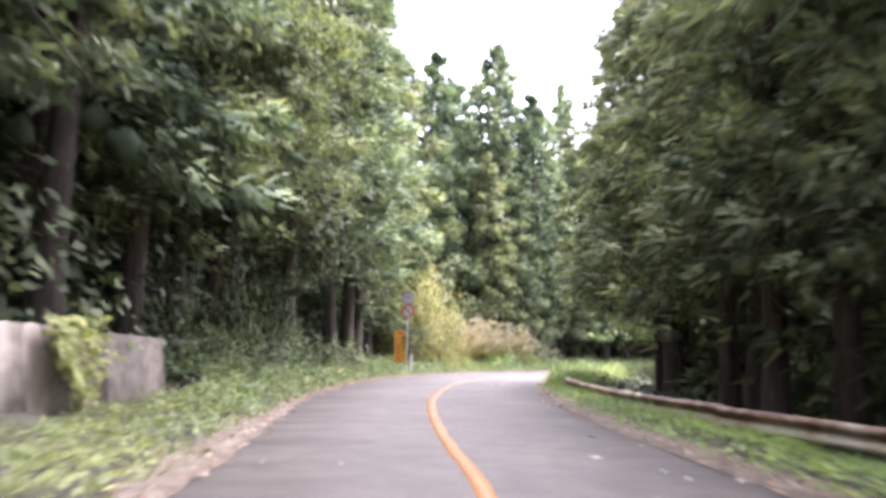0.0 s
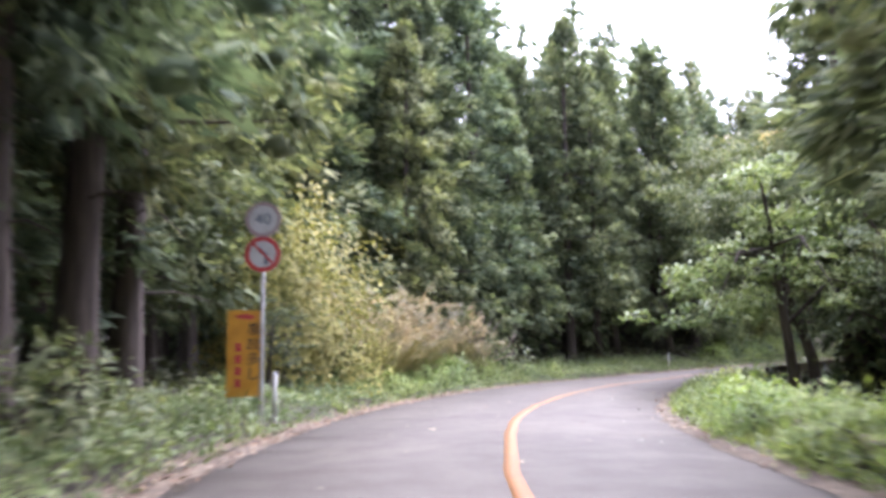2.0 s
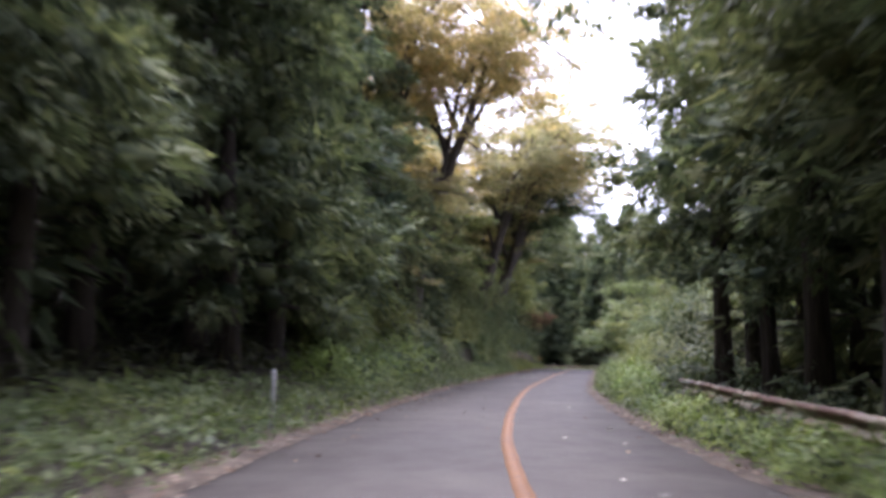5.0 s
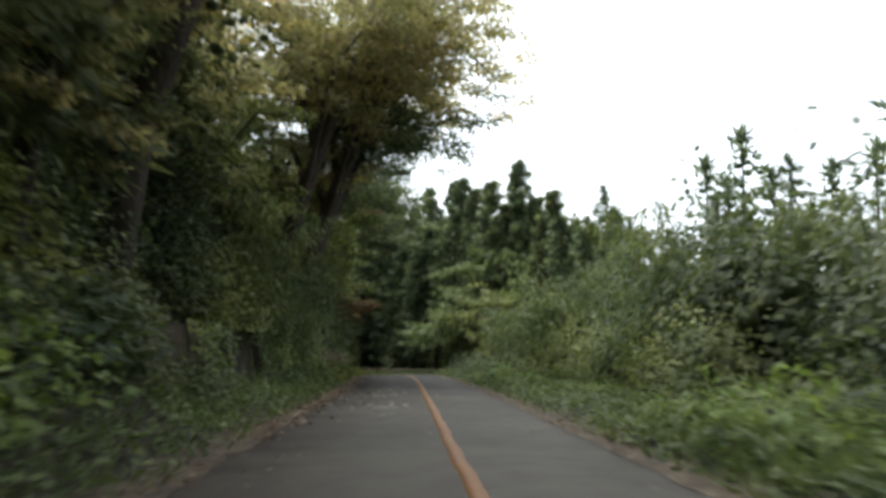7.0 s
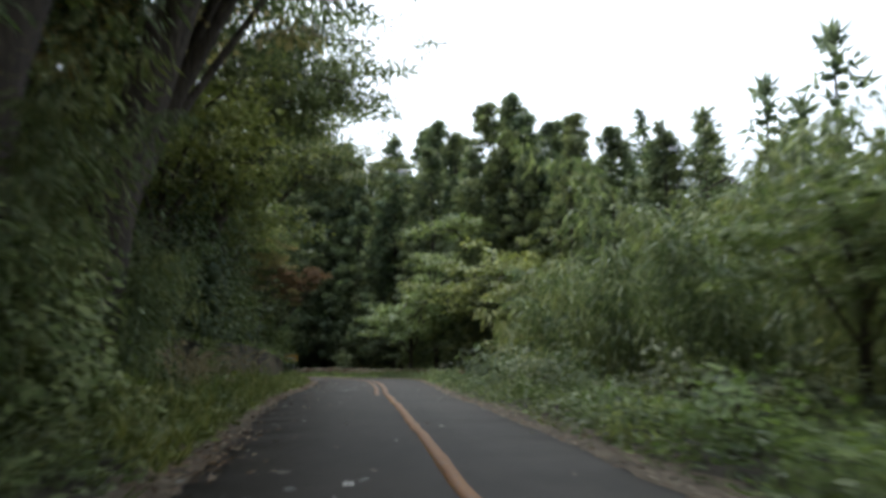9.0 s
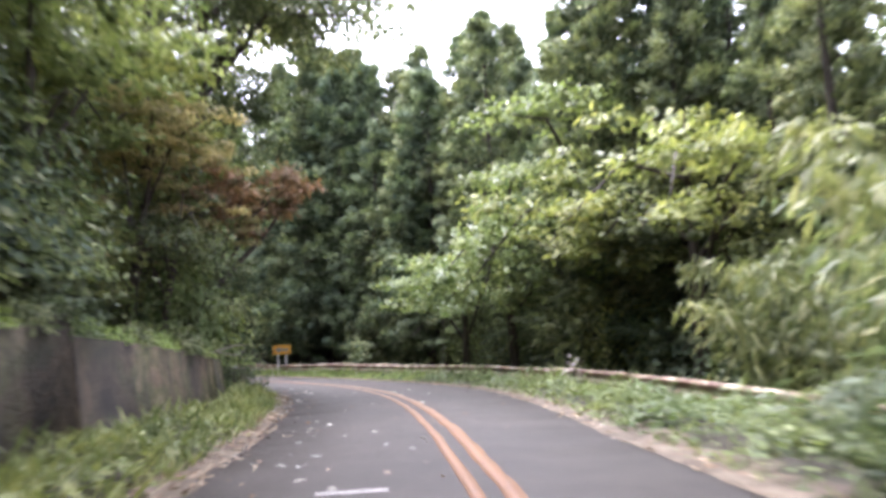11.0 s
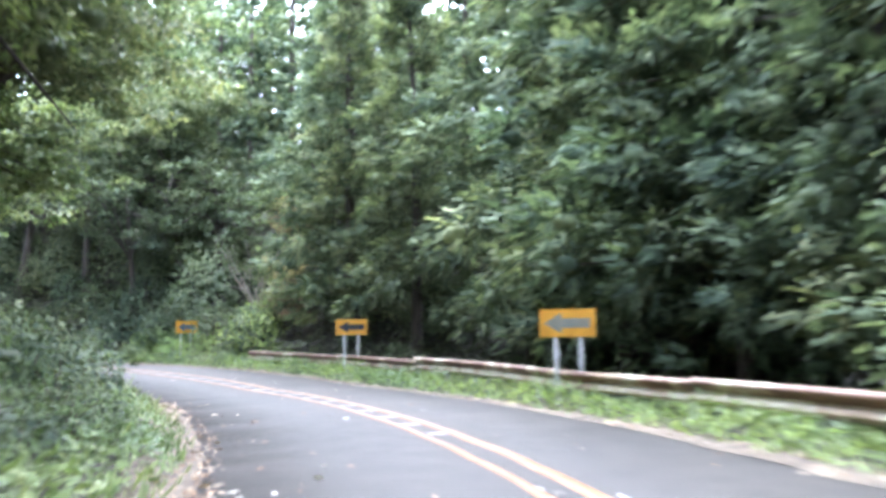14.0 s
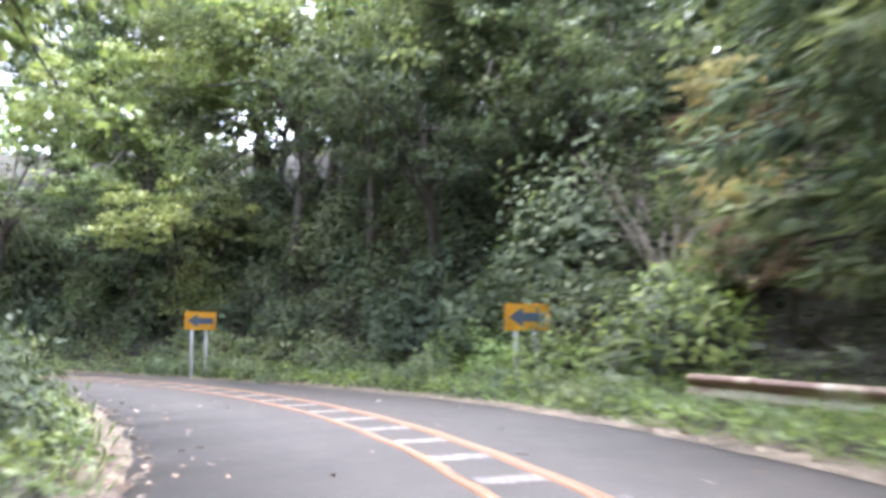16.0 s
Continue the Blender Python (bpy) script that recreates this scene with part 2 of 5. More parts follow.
STRAW = leaf_material("pampas_straw", (0.17, 0.18, 0.055), (0.32, 0.29, 0.13), (0.46, 0.41, 0.25), 0.7, 0.2)
PLUME = leaf_material("pampas_plumes", (0.38, 0.33, 0.2), (0.5, 0.43, 0.29), (0.58, 0.51, 0.38), 0.8, 0.25)
LIME = leaf_material("lime_verge_foliage", (0.16, 0.27, 0.04), (0.27, 0.41, 0.06), (0.4, 0.54, 0.11), 0.5, 0.35)
LITTER = leaf_material("fallen_leaves", (0.1, 0.055, 0.03), (0.22, 0.14, 0.08), (0.4, 0.32, 0.24), 0.8, 0.1)
PALE = leaf_material("pale_fallen_leaves", (0.2, 0.18, 0.15), (0.32, 0.3, 0.27), (0.46, 0.44, 0.41), 0.7, 0.1)

# ---- the road's line: the track of the driving lane, in metres ----
TRACK = [
    (2.0, -20.9), (1.4, -13.9), (0.7, -7.0), (0.0, 0.0), (-0.6, 7.0), (-1.0, 14.0), (-0.8, 21.0), (0.0, 27.9), (1.8, 34.7),
    (4.8, 41.0), (8.7, 46.8), (13.5, 51.9), (18.9, 56.3), (24.7, 60.3), (30.6, 64.0), (36.7, 67.4), (42.9, 70.8), (49.0, 74.2),
    (55.1, 77.7), (61.1, 81.2), (67.2, 84.7), (73.1, 88.4), (78.7, 92.6), (83.7, 97.4), (88.2, 102.9), (91.7, 108.9), (94.1, 115.5),
    (95.2, 122.4), (94.6, 129.3), (92.1, 135.8), (87.9, 141.4), (82.3, 145.5), (75.7, 147.7), (68.7, 147.8), (62.0, 145.8)]


def smooth_line(points, per=28):
    p = np.array(points, float)
    p = np.vstack([2 * p[0] - p[1], p, 2 * p[-1] - p[-2]])
    t = np.linspace(0, 1, per, endpoint=False)[:, None]
    out = [0.5 * (2 * b + (c - a) * t + (2 * a - 5 * b + 4 * c - d) * t**2 + (3 * b - a - 3 * c + d) * t**3)
           for a, b, c, d in zip(p, p[1:], p[2:], p[3:])]
    return np.vstack(out + [p[-2:-1]])


LINE = smooth_line(TRACK)
ARC = np.concatenate([[0], np.cumsum(np.hypot(*np.diff(LINE, axis=0).T))])
ARC -= ARC[3 * 28]
TAN = np.gradient(LINE, axis=0)
TAN /= np.linalg.norm(TAN, axis=1)[:, None]
ROAD_Z = ([0, 18, 36, 54, 72, 90, 108, 126, 144, 162, 175, 200, 260], [0, -0.02, -0.18, -0.35, -0.26, -0.07, -0.06, -0.27, -0.73, -0.95, -0.7, -0.2, -0.2])
LEFT = ([-20, 10, 24, 48, 56, 66, 90, 100, 114, 124, 135, 150, 170, 260], [-1.68, -1.68, -2.28, -2.4, -2.1, -1.85, -1.7, -1.75, -2.1, -1.6, -1.2, -1.1, -1.3, -1.3])
RIGHT = ([-20, 10, 30, 50, 62, 70, 90, 112, 122, 132, 145, 160, 172, 182, 260], [3.62, 3.62, 3.75, 3.7, 3.4, 3.15, 2.75, 2.75, 3.1, 4.1, 4.5, 4.5, 4.7, 4.0, 4.0])
MIDDLE = ([-20, 5, 16, 24, 32, 42, 60, 75, 92, 115, 125, 140, 160, 260], [0.95, 0.93, 0.82, 0.92, 1.08, 1.02, 1.0, 0.92, 0.8, 0.98, 1.28, 1.98, 2.1, 2.3])


def road_z(s):
    return np.interp(s, *ROAD_Z)


def at(s, o):
    """World x, y of a place s metres along the track and o metres to its right."""
    x, y = np.interp(s, ARC, LINE[:, 0]), np.interp(s, ARC, LINE[:, 1])
    tx, ty = np.interp(s, ARC, TAN[:, 0]), np.interp(s, ARC, TAN[:, 1])
    n = np.hypot(tx, ty)
    return x + o * ty / n, y - o * tx / n


def heading(s):
    """Degrees by which the track's direction at s is turned from +y to the left."""
    return math.degrees(math.atan2(-np.interp(s, ARC, TAN[:, 0]), np.interp(s, ARC, TAN[:, 1])))


def along(x, y):
    """The nearest place on the track to x, y: s and o."""
    x, y = np.atleast_1d(np.asarray(x, float)), np.atleast_1d(np.asarray(y, float))
    s, o = np.empty(len(x)), np.empty(len(x))
    L, T, A = LINE[::4], TAN[::4], ARC[::4]
    for i in range(0, len(x), 4000):
        k = slice(i, i + 4000)
        d = (x[k, None] - L[:, 0]) ** 2 + (y[k, None] - L[:, 1]) ** 2
        j = d.argmin(1)
        dx, dy = x[k] - L[j, 0], y[k] - L[j, 1]
        s[k] = A[j] + dx * T[j, 0] + dy * T[j, 1]
        side = dx * T[j, 1] - dy * T[j, 0]
        o[k] = np.where(abs(side) < 25, side, np.sign(side) * np.sqrt(d[np.arange(len(j)), j]))
    return s, o


def smoothstep(x, a, b):
    t = np.clip((x - a) / (b - a), 0, 1)
    return t * t * (3 - 2 * t)


# banks: how far the ground has risen 3, 8 and 20 m beyond the road's edge
BANK_LEFT = ([-20, 8, 14, 30, 40, 62, 74, 84, 126, 134, 150, 200, 260],
             [(0.9, 2.5, 5), (0.9, 2.5, 5), (0.35, 1.2, 3), (0.3, 0.8, 2), (0.2, 0.4, 1), (0.3, 0.8, 2), (0.7, 3, 8), (1.6, 5, 11), (1.7, 5, 11), (1.6, 4, 9), (1.2, 3.5, 9), (1.2, 3.5, 9), (1.2, 3.5, 9)])
BANK_RIGHT = ([-20, 50, 70, 110, 125, 150, 163, 172, 182, 260],
              [(-0.5, -1.6, -2), (-0.5, -1.6, -2), (-0.2, -0.5, -1), (-0.1, -0.2, 0), (-0.4, -1.6, -3), (-0.6, -2.2, -4), (0.0, 0.5, 2), (0.8, 3.5, 9), (1.3, 5.5, 13), (1.3, 5.5, 13)])


def ground_z(s, o):
    s, o = np.asarray(s, float), np.asarray(o, float)
    left, right = np.interp(s, *LEFT), np.interp(s, *RIGHT)
    out = np.maximum(np.maximum(left - o, o - right), 0)
    rise = 0
    for table, side in ((BANK_LEFT, o < left), (BANK_RIGHT, o > right)):
        a, b, c = (np.interp(s, table[0], [q[i] for q in table[1]]) for i in range(3))
        foot = np.where((o < 0) & ((s < 16) | ((s > 84) & (s < 132))), np.interp(s, [112, 118, 125, 131], [2.75, 2.35, 1.85, 1.45]), 0.8)
        h = np.where(out < 8, a * smoothstep(out, foot, 3.3) + (b - a) * np.clip((out - 3.3) / 4.7, 0, 1), b + (c - b) * np.clip((out - 8) / 12, 0, 1))
        rise = rise + np.where(side, h, 0)
    return road_z(s) - 0.05 + 0.13 * smoothstep(out, 0.05, 0.6) + rise


def lumps(x, y):
    return 0.10 * np.sin(x * 1.7 + 1.3 * np.sin(y * 0.9)) * np.cos(y * 1.3 + 0.7 * np.sin(x * 1.1)) + 0.05 * np.sin(x * 4.1 + y * 2.3) * np.sin(y * 3.7 - x * 1.9)


def place_z(s, o):
    x, y = at(s, o)
    s2, o2 = along(x, y)
    left, right = np.interp(s2, *LEFT), np.interp(s2, *RIGHT)
    out = np.maximum(np.maximum(left - o2, o2 - right), 0)
    return ground_z(s2, o2) + lumps(x, y) * smoothstep(out, 0.6, 2.5)


# ---- building helpers ----
def mesh_of(name, verts, faces, mat, smooth=False, normals=None):
    me = bpy.data.meshes.new(name)
    verts, faces = np.asarray(verts, np.float32), np.asarray(faces, np.int32)
    if faces.shape[1] == 4 and (faces[:, 2] == faces[:, 3]).any():
        tri = faces[:, 2] == faces[:, 3]
        flat = np.concatenate([faces[tri, :3].ravel(), faces[~tri].ravel()])
        size = np.concatenate([np.full(tri.sum(), 3), np.full((~tri).sum(), 4)]).astype(np.int32)
    else:
        flat, size = faces.ravel(), np.full(len(faces), faces.shape[1], np.int32)
    n = len(size)
    me.vertices.add(len(verts))
    me.vertices.foreach_set("co", verts.ravel())
    me.loops.add(len(flat))
    me.loops.foreach_set("vertex_index", flat)
    me.polygons.add(n)
    me.polygons.foreach_set("loop_start", np.concatenate([[0], np.cumsum(size)[:-1]]).astype(np.int32))
    me.polygons.foreach_set("loop_total", size)
    if smooth:
        me.polygons.foreach_set("use_smooth", np.ones(n, bool))
    me.update(calc_edges=True)
    if normals is not None:
        me.polygons.foreach_set("use_smooth", np.ones(n, bool))
        me.normals_split_custom_set_from_vertices(np.asarray(normals, np.float32))
    me.materials.append(mat)
    return me


def child(ob, parent, label=""):
    ob.parent = parent
    return tagged(ob, label)


def part(name, bm, mat, parent, label=""):
    me = bpy.data.meshes.new(name)
    bm.to_mesh(me)
    bm.free()
    me.materials.append(mat)
    return child(new(name, me), parent, label)


def np_part(name, verts, faces, mat, parent, label="", smooth=False, normals=None):
    return child(new(name, mesh_of(name, verts, faces, mat, smooth, normals)), parent, label)


def thing(name, label, category, group="", kind=""):
    return tagged(new(name), label, category, group, kind)


def box_bm(sx, sy, sz, centre=(0, 0, 0), bevel=0.0):
    bm = bmesh.new()
    bmesh.ops.create_cube(bm, size=1)
    bmesh.ops.scale(bm, vec=(sx, sy, sz), verts=bm.verts)
    bmesh.ops.translate(bm, vec=centre, verts=bm.verts)
    if bevel:
        bmesh.ops.bevel(bm, geom=bm.edges[:], offset=bevel, segments=2, affect="EDGES")
    return bm


def tube(points, radii, sides=8):
    """Verts and quads of a tapered tube along points, closed to a tip."""
    p = np.array(points, float)
    t = np.gradient(p, axis=0)
    t /= np.linalg.norm(t, axis=1)[:, None] + 1e-9
    ref = np.where(abs(t[:, 2:3]) > 0.9, [[1.0, 0, 0]], [[0, 0, 1.0]])
    u = np.cross(t, ref)
    u /= np.linalg.norm(u, axis=1)[:, None]
    w = np.cross(t, u)
    a = np.linspace(0, 2 * math.pi, sides, endpoint=False)
    ring = u[:, None] * np.cos(a)[None, :, None] + w[:, None] * np.sin(a)[None, :, None]
    v = (p[:, None] + ring * np.array(radii)[:, None, None]).reshape(-1, 3)
    i = np.arange(len(p) - 1)[:, None] * sides
    j = np.arange(sides)[None]
    k = (j + 1) % sides
    return v, np.stack([i + j, i + k, i + sides + k, i + sides + j], -1).reshape(-1, 4)


def joined(pieces):
    vs, fs, n = [], [], 0
    for v, f in pieces:
        vs.append(v)
        fs.append(np.asarray(f) + n)
        n += len(v)
    return np.vstack(vs), np.vstack(fs)


def unit(v):
    return v / (np.linalg.norm(v, axis=-1, keepdims=True) + 1e-9)


def leaves(base, way, face, length, width, fold=0.15):
    """One folded rhombus a leaf: base points, directions, normals, lengths, widths."""
    way = unit(way)
    side = unit(np.cross(way, face))
    up = np.cross(side, way)
    length, width = np.broadcast_to(length, len(base))[:, None], np.broadcast_to(width, len(base))[:, None]
    mid = base + way * length * 0.45 - up * width * fold
    v = np.stack([base, mid + side * width / 2, base + way * length - up * length * fold, mid - side * width / 2], 1)
    return v.reshape(-1, 3), np.arange(len(base) * 4).reshape(-1, 4)


def grown(pieces):
    """Joins foliage pieces of verts, faces and outward normals; triangles become quads with a doubled corner."""
    vs, fs, ns, n = [], [], [], 0
    for v, f, w in pieces:
        f = np.asarray(f)
        f = np.column_stack([f, f[:, 2]]) if f.shape[1] == 3 else f
        vs.append(v)
        fs.append(f + n)
        ns.append(w)
        n += len(v)
    return np.vstack(vs), np.vstack(fs), np.vstack(ns)


def rounded(v, f, outward, soft):
    """Turns each leaf's face outward and leans its normals towards the clump's own roundness."""
    k = f.shape[1]
    a, b, c = v[f[:, 0]], v[f[:, 1]], v[f[:, 2]]
    own = unit(np.cross(b - a, c - a))
    back = (own * outward).sum(1) < 0
    f = np.where(back[:, None], f[:, ::-1], f)
    own = np.where(back[:, None], -own, own)
    w = unit(outward * soft + own * (1 - soft))
    return v, f, np.repeat(w, k, 0)


G = (1 + 5 ** 0.5) / 2
BALL = unit(np.array([(-1, G, 0), (1, G, 0), (-1, -G, 0), (1, -G, 0), (0, -1, G), (0, 1, G), (0, -1, -G), (0, 1, -G), (G, 0, -1), (G, 0, 1), (-G, 0, -1), (-G, 0, 1)]))
BALL_FACES = np.array([(0, 11, 5), (0, 5, 1), (0, 1, 7), (0, 7, 10), (0, 10, 11), (1, 5, 9), (5, 11, 4), (11, 10, 2), (10, 7, 6), (7, 1, 8),
                       (3, 9, 4), (3, 4, 2), (3, 2, 6), (3, 6, 8), (3, 8, 9), (4, 9, 5), (2, 4, 11), (6, 2, 10), (8, 6, 7), (9, 8, 1)])


def hearts(rng, centres, radii, way, stretch=1.3, squash=0.8):
    """The dense uneven inside of clumps: one small lump each, drawn out along its way."""
    m = len(centres)
    p = BALL[None] * rng.uniform(0.7, 1.2, (m, 12, 1)) * np.asarray(radii)[:, None, None] * [1, 1, squash]
    p = p + way[:, None] * ((p * way[:, None]).sum(2) * (stretch - 1))[..., None]
    v = (centres[:, None] + p).reshape(-1, 3)
    f = (np.arange(m)[:, None, None] * 12 + BALL_FACES[None]).reshape(-1, 3)
    return v, f, unit(p.reshape(-1, 3) + rng.normal(0, 0.05, (m * 12, 3)))


def puffs(rng, centres, radii, n, length, width, droop=0.5, squash=0.75, shell=0.5, heart=0.26):
    """Clumps of leaves round centres; the leaves hang outward and down."""
    m = len(centres)
    d = unit(rng.normal(size=(m, n, 3)))
    d[..., 2] = np.where(d[..., 2] < -0.3, -d[..., 2], d[..., 2])
    r = radii[:, None, None] * (shell + (1 - shell) * rng.random((m, n, 1)))
    base = (centres[:, None] + d * r * [1, 1, squash]).reshape(-1, 3)
    d = d.reshape(-1, 3)
    way = d * [1, 1, 0.3] + rng.normal(size=d.shape) * 0.45 - [0, 0, droop]
    face = d + [0, 0, 0.6] + rng.normal(size=d.shape) * 0.35
    k = len(base)
    v, f = leaves(base, way, face, length * rng.uniform(0.6, 1.35, k), width * rng.uniform(0.65, 1.3, k))
    out = [rounded(v, f, unit(d + [0, 0, 0.45]), 0.6)]
    if heart:
        out.append(hearts(rng, centres, radii * heart, np.tile([0.0, 0, 1], (m, 1)), 1.0, squash))
    return grown(out)


def tufts(rng, centres, ways, radii, n, length, width, stretch=1.35):
    """Cedar clumps: soft rounded plumes, a dense heart set all over with narrow needle sprays that follow the plume."""
    m = len(centres)
    core = hearts(rng, centres, radii * 0.3, ways, stretch, 0.85)
    d = unit(rng.normal(size=(m, n, 3)) + [0, 0, 0.3] + ways[:, None] * 0.3)
    p = d * radii[:, None, None] * rng.uniform(0.35, 1.0, (m, n, 1)) * [1, 1, 0.85]
    p = p + ways[:, None] * ((p * ways[:, None]).sum(2) * (stretch - 1))[..., None]
    base = (centres[:, None] + p).reshape(-1, 3)
    w3 = np.repeat(ways, n, 0)
    d = d.reshape(-1, 3)
    k = len(base)
    way = unit(d * 0.55 + w3 * 0.7 - [0, 0, 0.22] + rng.normal(size=(k, 3)) * 0.25)
    side = unit(np.cross(way, d + rng.normal(size=(k, 3)) * 0.3))
    ln, wd = length * rng.uniform(0.6, 1.4, (k, 1)), width * rng.uniform(0.6, 1.4, (k, 1))
    v = np.stack([base - side * wd / 2, base + side * wd / 2, base + way * ln], 1).reshape(-1, 3)
    return grown([core, rounded(v, np.arange(k * 3).reshape(-1, 3), unit(d + [0, 0, 0.5]), 0.72)])


# ---- ground, road, lines ----
def build_ground():
    def axis(lo, hi, step):
        inner = np.arange(lo, hi + step, step)
        far = np.array([6, 14, 26, 45, 75, 120, 200, 350, 700, 1500, 3000.0])
        return np.concatenate([lo - far[::-1], inner, hi + far])
    gx, gy = axis(-34, 132, 0.95), axis(-26, 176, 0.95)
    X, Y = np.meshgrid(gx, gy)
    s, o = along(X.ravel(), Y.ravel())
    left, right = np.interp(s, *LEFT), np.interp(s, *RIGHT)
    out = np.maximum(np.maximum(left - o, o - right), 0)
    z = ground_z(s, o) + lumps(X.ravel(), Y.ravel()) * smoothstep(out, 0.6, 2.5)
    z = np.where(out < 0.4, np.minimum(z, road_z(s) - 0.05), z)
    z = np.where(abs(o) > 60, z * np.exp(-(abs(o) - 60) / 200), z)
    w, h = len(gx), len(gy)
    i = np.arange(h - 1)[:, None] * w + np.arange(w - 1)[None]
    f = np.stack([i, i + 1, i + w + 1, i + w], -1).reshape(-1, 4)
    ob = new("ground", mesh_of("ground", np.column_stack([X.ravel(), Y.ravel(), z]), f, SOIL, True))
    return tagged(ob, "dark leaf-littered forest soil with banks beside the road", "ground", kind="structure")


def strip(s, offsets, lift):
    """Verts and quads of a band along the track; offsets: rows of arrays over s."""
    cols = []
    for k, o in enumerate(offsets):
        x, y = at(s, o)
        cols.append(np.column_stack([x, y, road_z(s) + lift[k]]))
    n, m = len(s), len(offsets)
    v = np.stack(cols, 1).reshape(-1, 3)
    i = np.arange(n - 1)[:, None] * m + np.arange(m - 1)[None]
    return v, np.stack([i, i + 1, i + m + 1, i + m], -1).reshape(-1, 4)


def ragged(rng, s, size):
    return np.interp(s, np.arange(s[0] - 1, s[-1] + 1, 0.45), rng.normal(0, size, len(np.arange(s[0] - 1, s[-1] + 1, 0.45))))


def build_road():
    rng = np.random.default_rng(3)
    s = np.arange(-20, 205, 0.3)
    le, ri = np.interp(s, *LEFT) + ragged(rng, s, 0.05), np.interp(s, *RIGHT) + ragged(rng, s, 0.05)
    offs = [le - 0.02, le, le * 0.66 + ri * 0.34, le * 0.33 + ri * 0.67, ri, ri + 0.02]
    v, f = strip(s, offs, [-0.12, 0.0, 0.045, 0.045, 0.0, -0.12])
    me = mesh_of("road", v, f, ASPHALT)
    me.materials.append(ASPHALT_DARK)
    # darker asphalt tone beyond 96 m along the track
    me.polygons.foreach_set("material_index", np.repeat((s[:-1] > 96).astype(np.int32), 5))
    road = tagged(new("road", me), "worn grey asphalt two-lane forest road with fallen leaves", "road", kind="structure")

    INNER = ([113, 145, 157, 167, 205], [-0.27, -0.34, -0.46, -0.72, -0.75])

    def line(name, s0, s1, off, width, mat, label):
        t = np.arange(s0, s1, 0.3)
        mid = np.interp(t, *MIDDLE) + (np.interp(t, *off) if off else 0.0)
        wob = ragged(rng, t, 0.012)
        a, b = mid - width / 2 + wob, mid + width / 2 + wob + ragged(rng, t, 0.008)
        v, f = strip(t, [a - 0.004, a, b, b + 0.004], [0.035, 0.051, 0.051, 0.035])
        return child(new(name, mesh_of(name, v, f, mat)), road, label)
    line("centre_line", -20, 113, None, 0.16, LINE_ORANGE, "worn orange painted centre line")
    line("centre_line", 112.8, 205, None, 0.17, LINE_WORN, "worn orange painted outer centre line")
    line("centre_line", 113, 205, INNER, 0.12, LINE_WORN, "worn orange painted inner line")
    for i, q in enumerate(np.arange(152, 196, 1.1)):
        m, w = float(np.interp(q, *MIDDLE)), float(np.interp(q, *INNER))
        t = q + np.array([0.0, 0.26])
        v, f = strip(t, [np.array([m + w + 0.07] * 2), np.array([m - 0.09] * 2)], [0.052, 0.052])
        child(new("hatch_mark", mesh_of("hatch_mark", v, f, LINE_WHITE)), road, "worn white painted hatch mark")
    for q in (87.5, 92.5, 98.0, 117.0, 119.0):
        t = q + np.array([0.0, 0.08])
        v, f = strip(t, [np.array([-0.45] * 2), np.array([0.15] * 2)], [0.05, 0.05])
        child(new("cross_mark", mesh_of("cross_mark", v, f, LINE_CLEAR)), road, "thin worn white cross mark on the lane")
    for q, o in ((88.2, -0.45), (88.2, 0.0), (88.1, 0.3), (91.2, -0.46), (91.3, -0.25), (93.4, 0.28), (97.2, -0.4), (97.3, 0.25), (99.0, -0.1)):
        t = q + np.array([0.0, 0.2])
        v, f = strip(t, [np.array([o - 0.05] * 2), np.array([o + 0.05] * 2)], [0.05, 0.05])
        child(new("survey_mark", mesh_of("survey_mark", v, f, LINE_CLEAR)), road, "small white painted square on the lane")
    # dirt shoulders and a short worn concrete edging
    s = np.arange(-20, 205, 0.3)
    for table, sign in ((LEFT, -1), (RIGHT, 1)):
        edge = np.interp(s, *table)
        a, c = edge - sign * (0.12 + abs(ragged(rng, s, 0.06))), edge + sign * (0.55 + ragged(rng, s, 0.12))
        cols = [a, a * 0.6 + c * 0.4, c] if sign > 0 else [c, a * 0.6 + c * 0.4, a]
        lift = [0.012, 0.03, 0.045] if sign > 0 else [0.045, 0.03, 0.012]
        v, f = strip(s, cols, lift)
        tagged(new("shoulder", mesh_of("shoulder", v, f, DIRT)), "narrow brown dirt shoulder strewn with leaf litter", "shoulder", kind="structure")
    s = np.arange(22, 33, 0.3)
    le = np.interp(s, *LEFT) - 0.06 + ragged(rng, s, 0.02)
    v, f = strip(s, [le - 0.1, le - 0.09, le - 0.02, le], [-0.1, 0.045, 0.042, -0.1])
    tagged(new("kerb", mesh_of("kerb", v, f, MOSSY)), "worn flush concrete edging strip along the asphalt", "kerb", kind="structure")
    return road


build_ground()
ROAD = build_road()


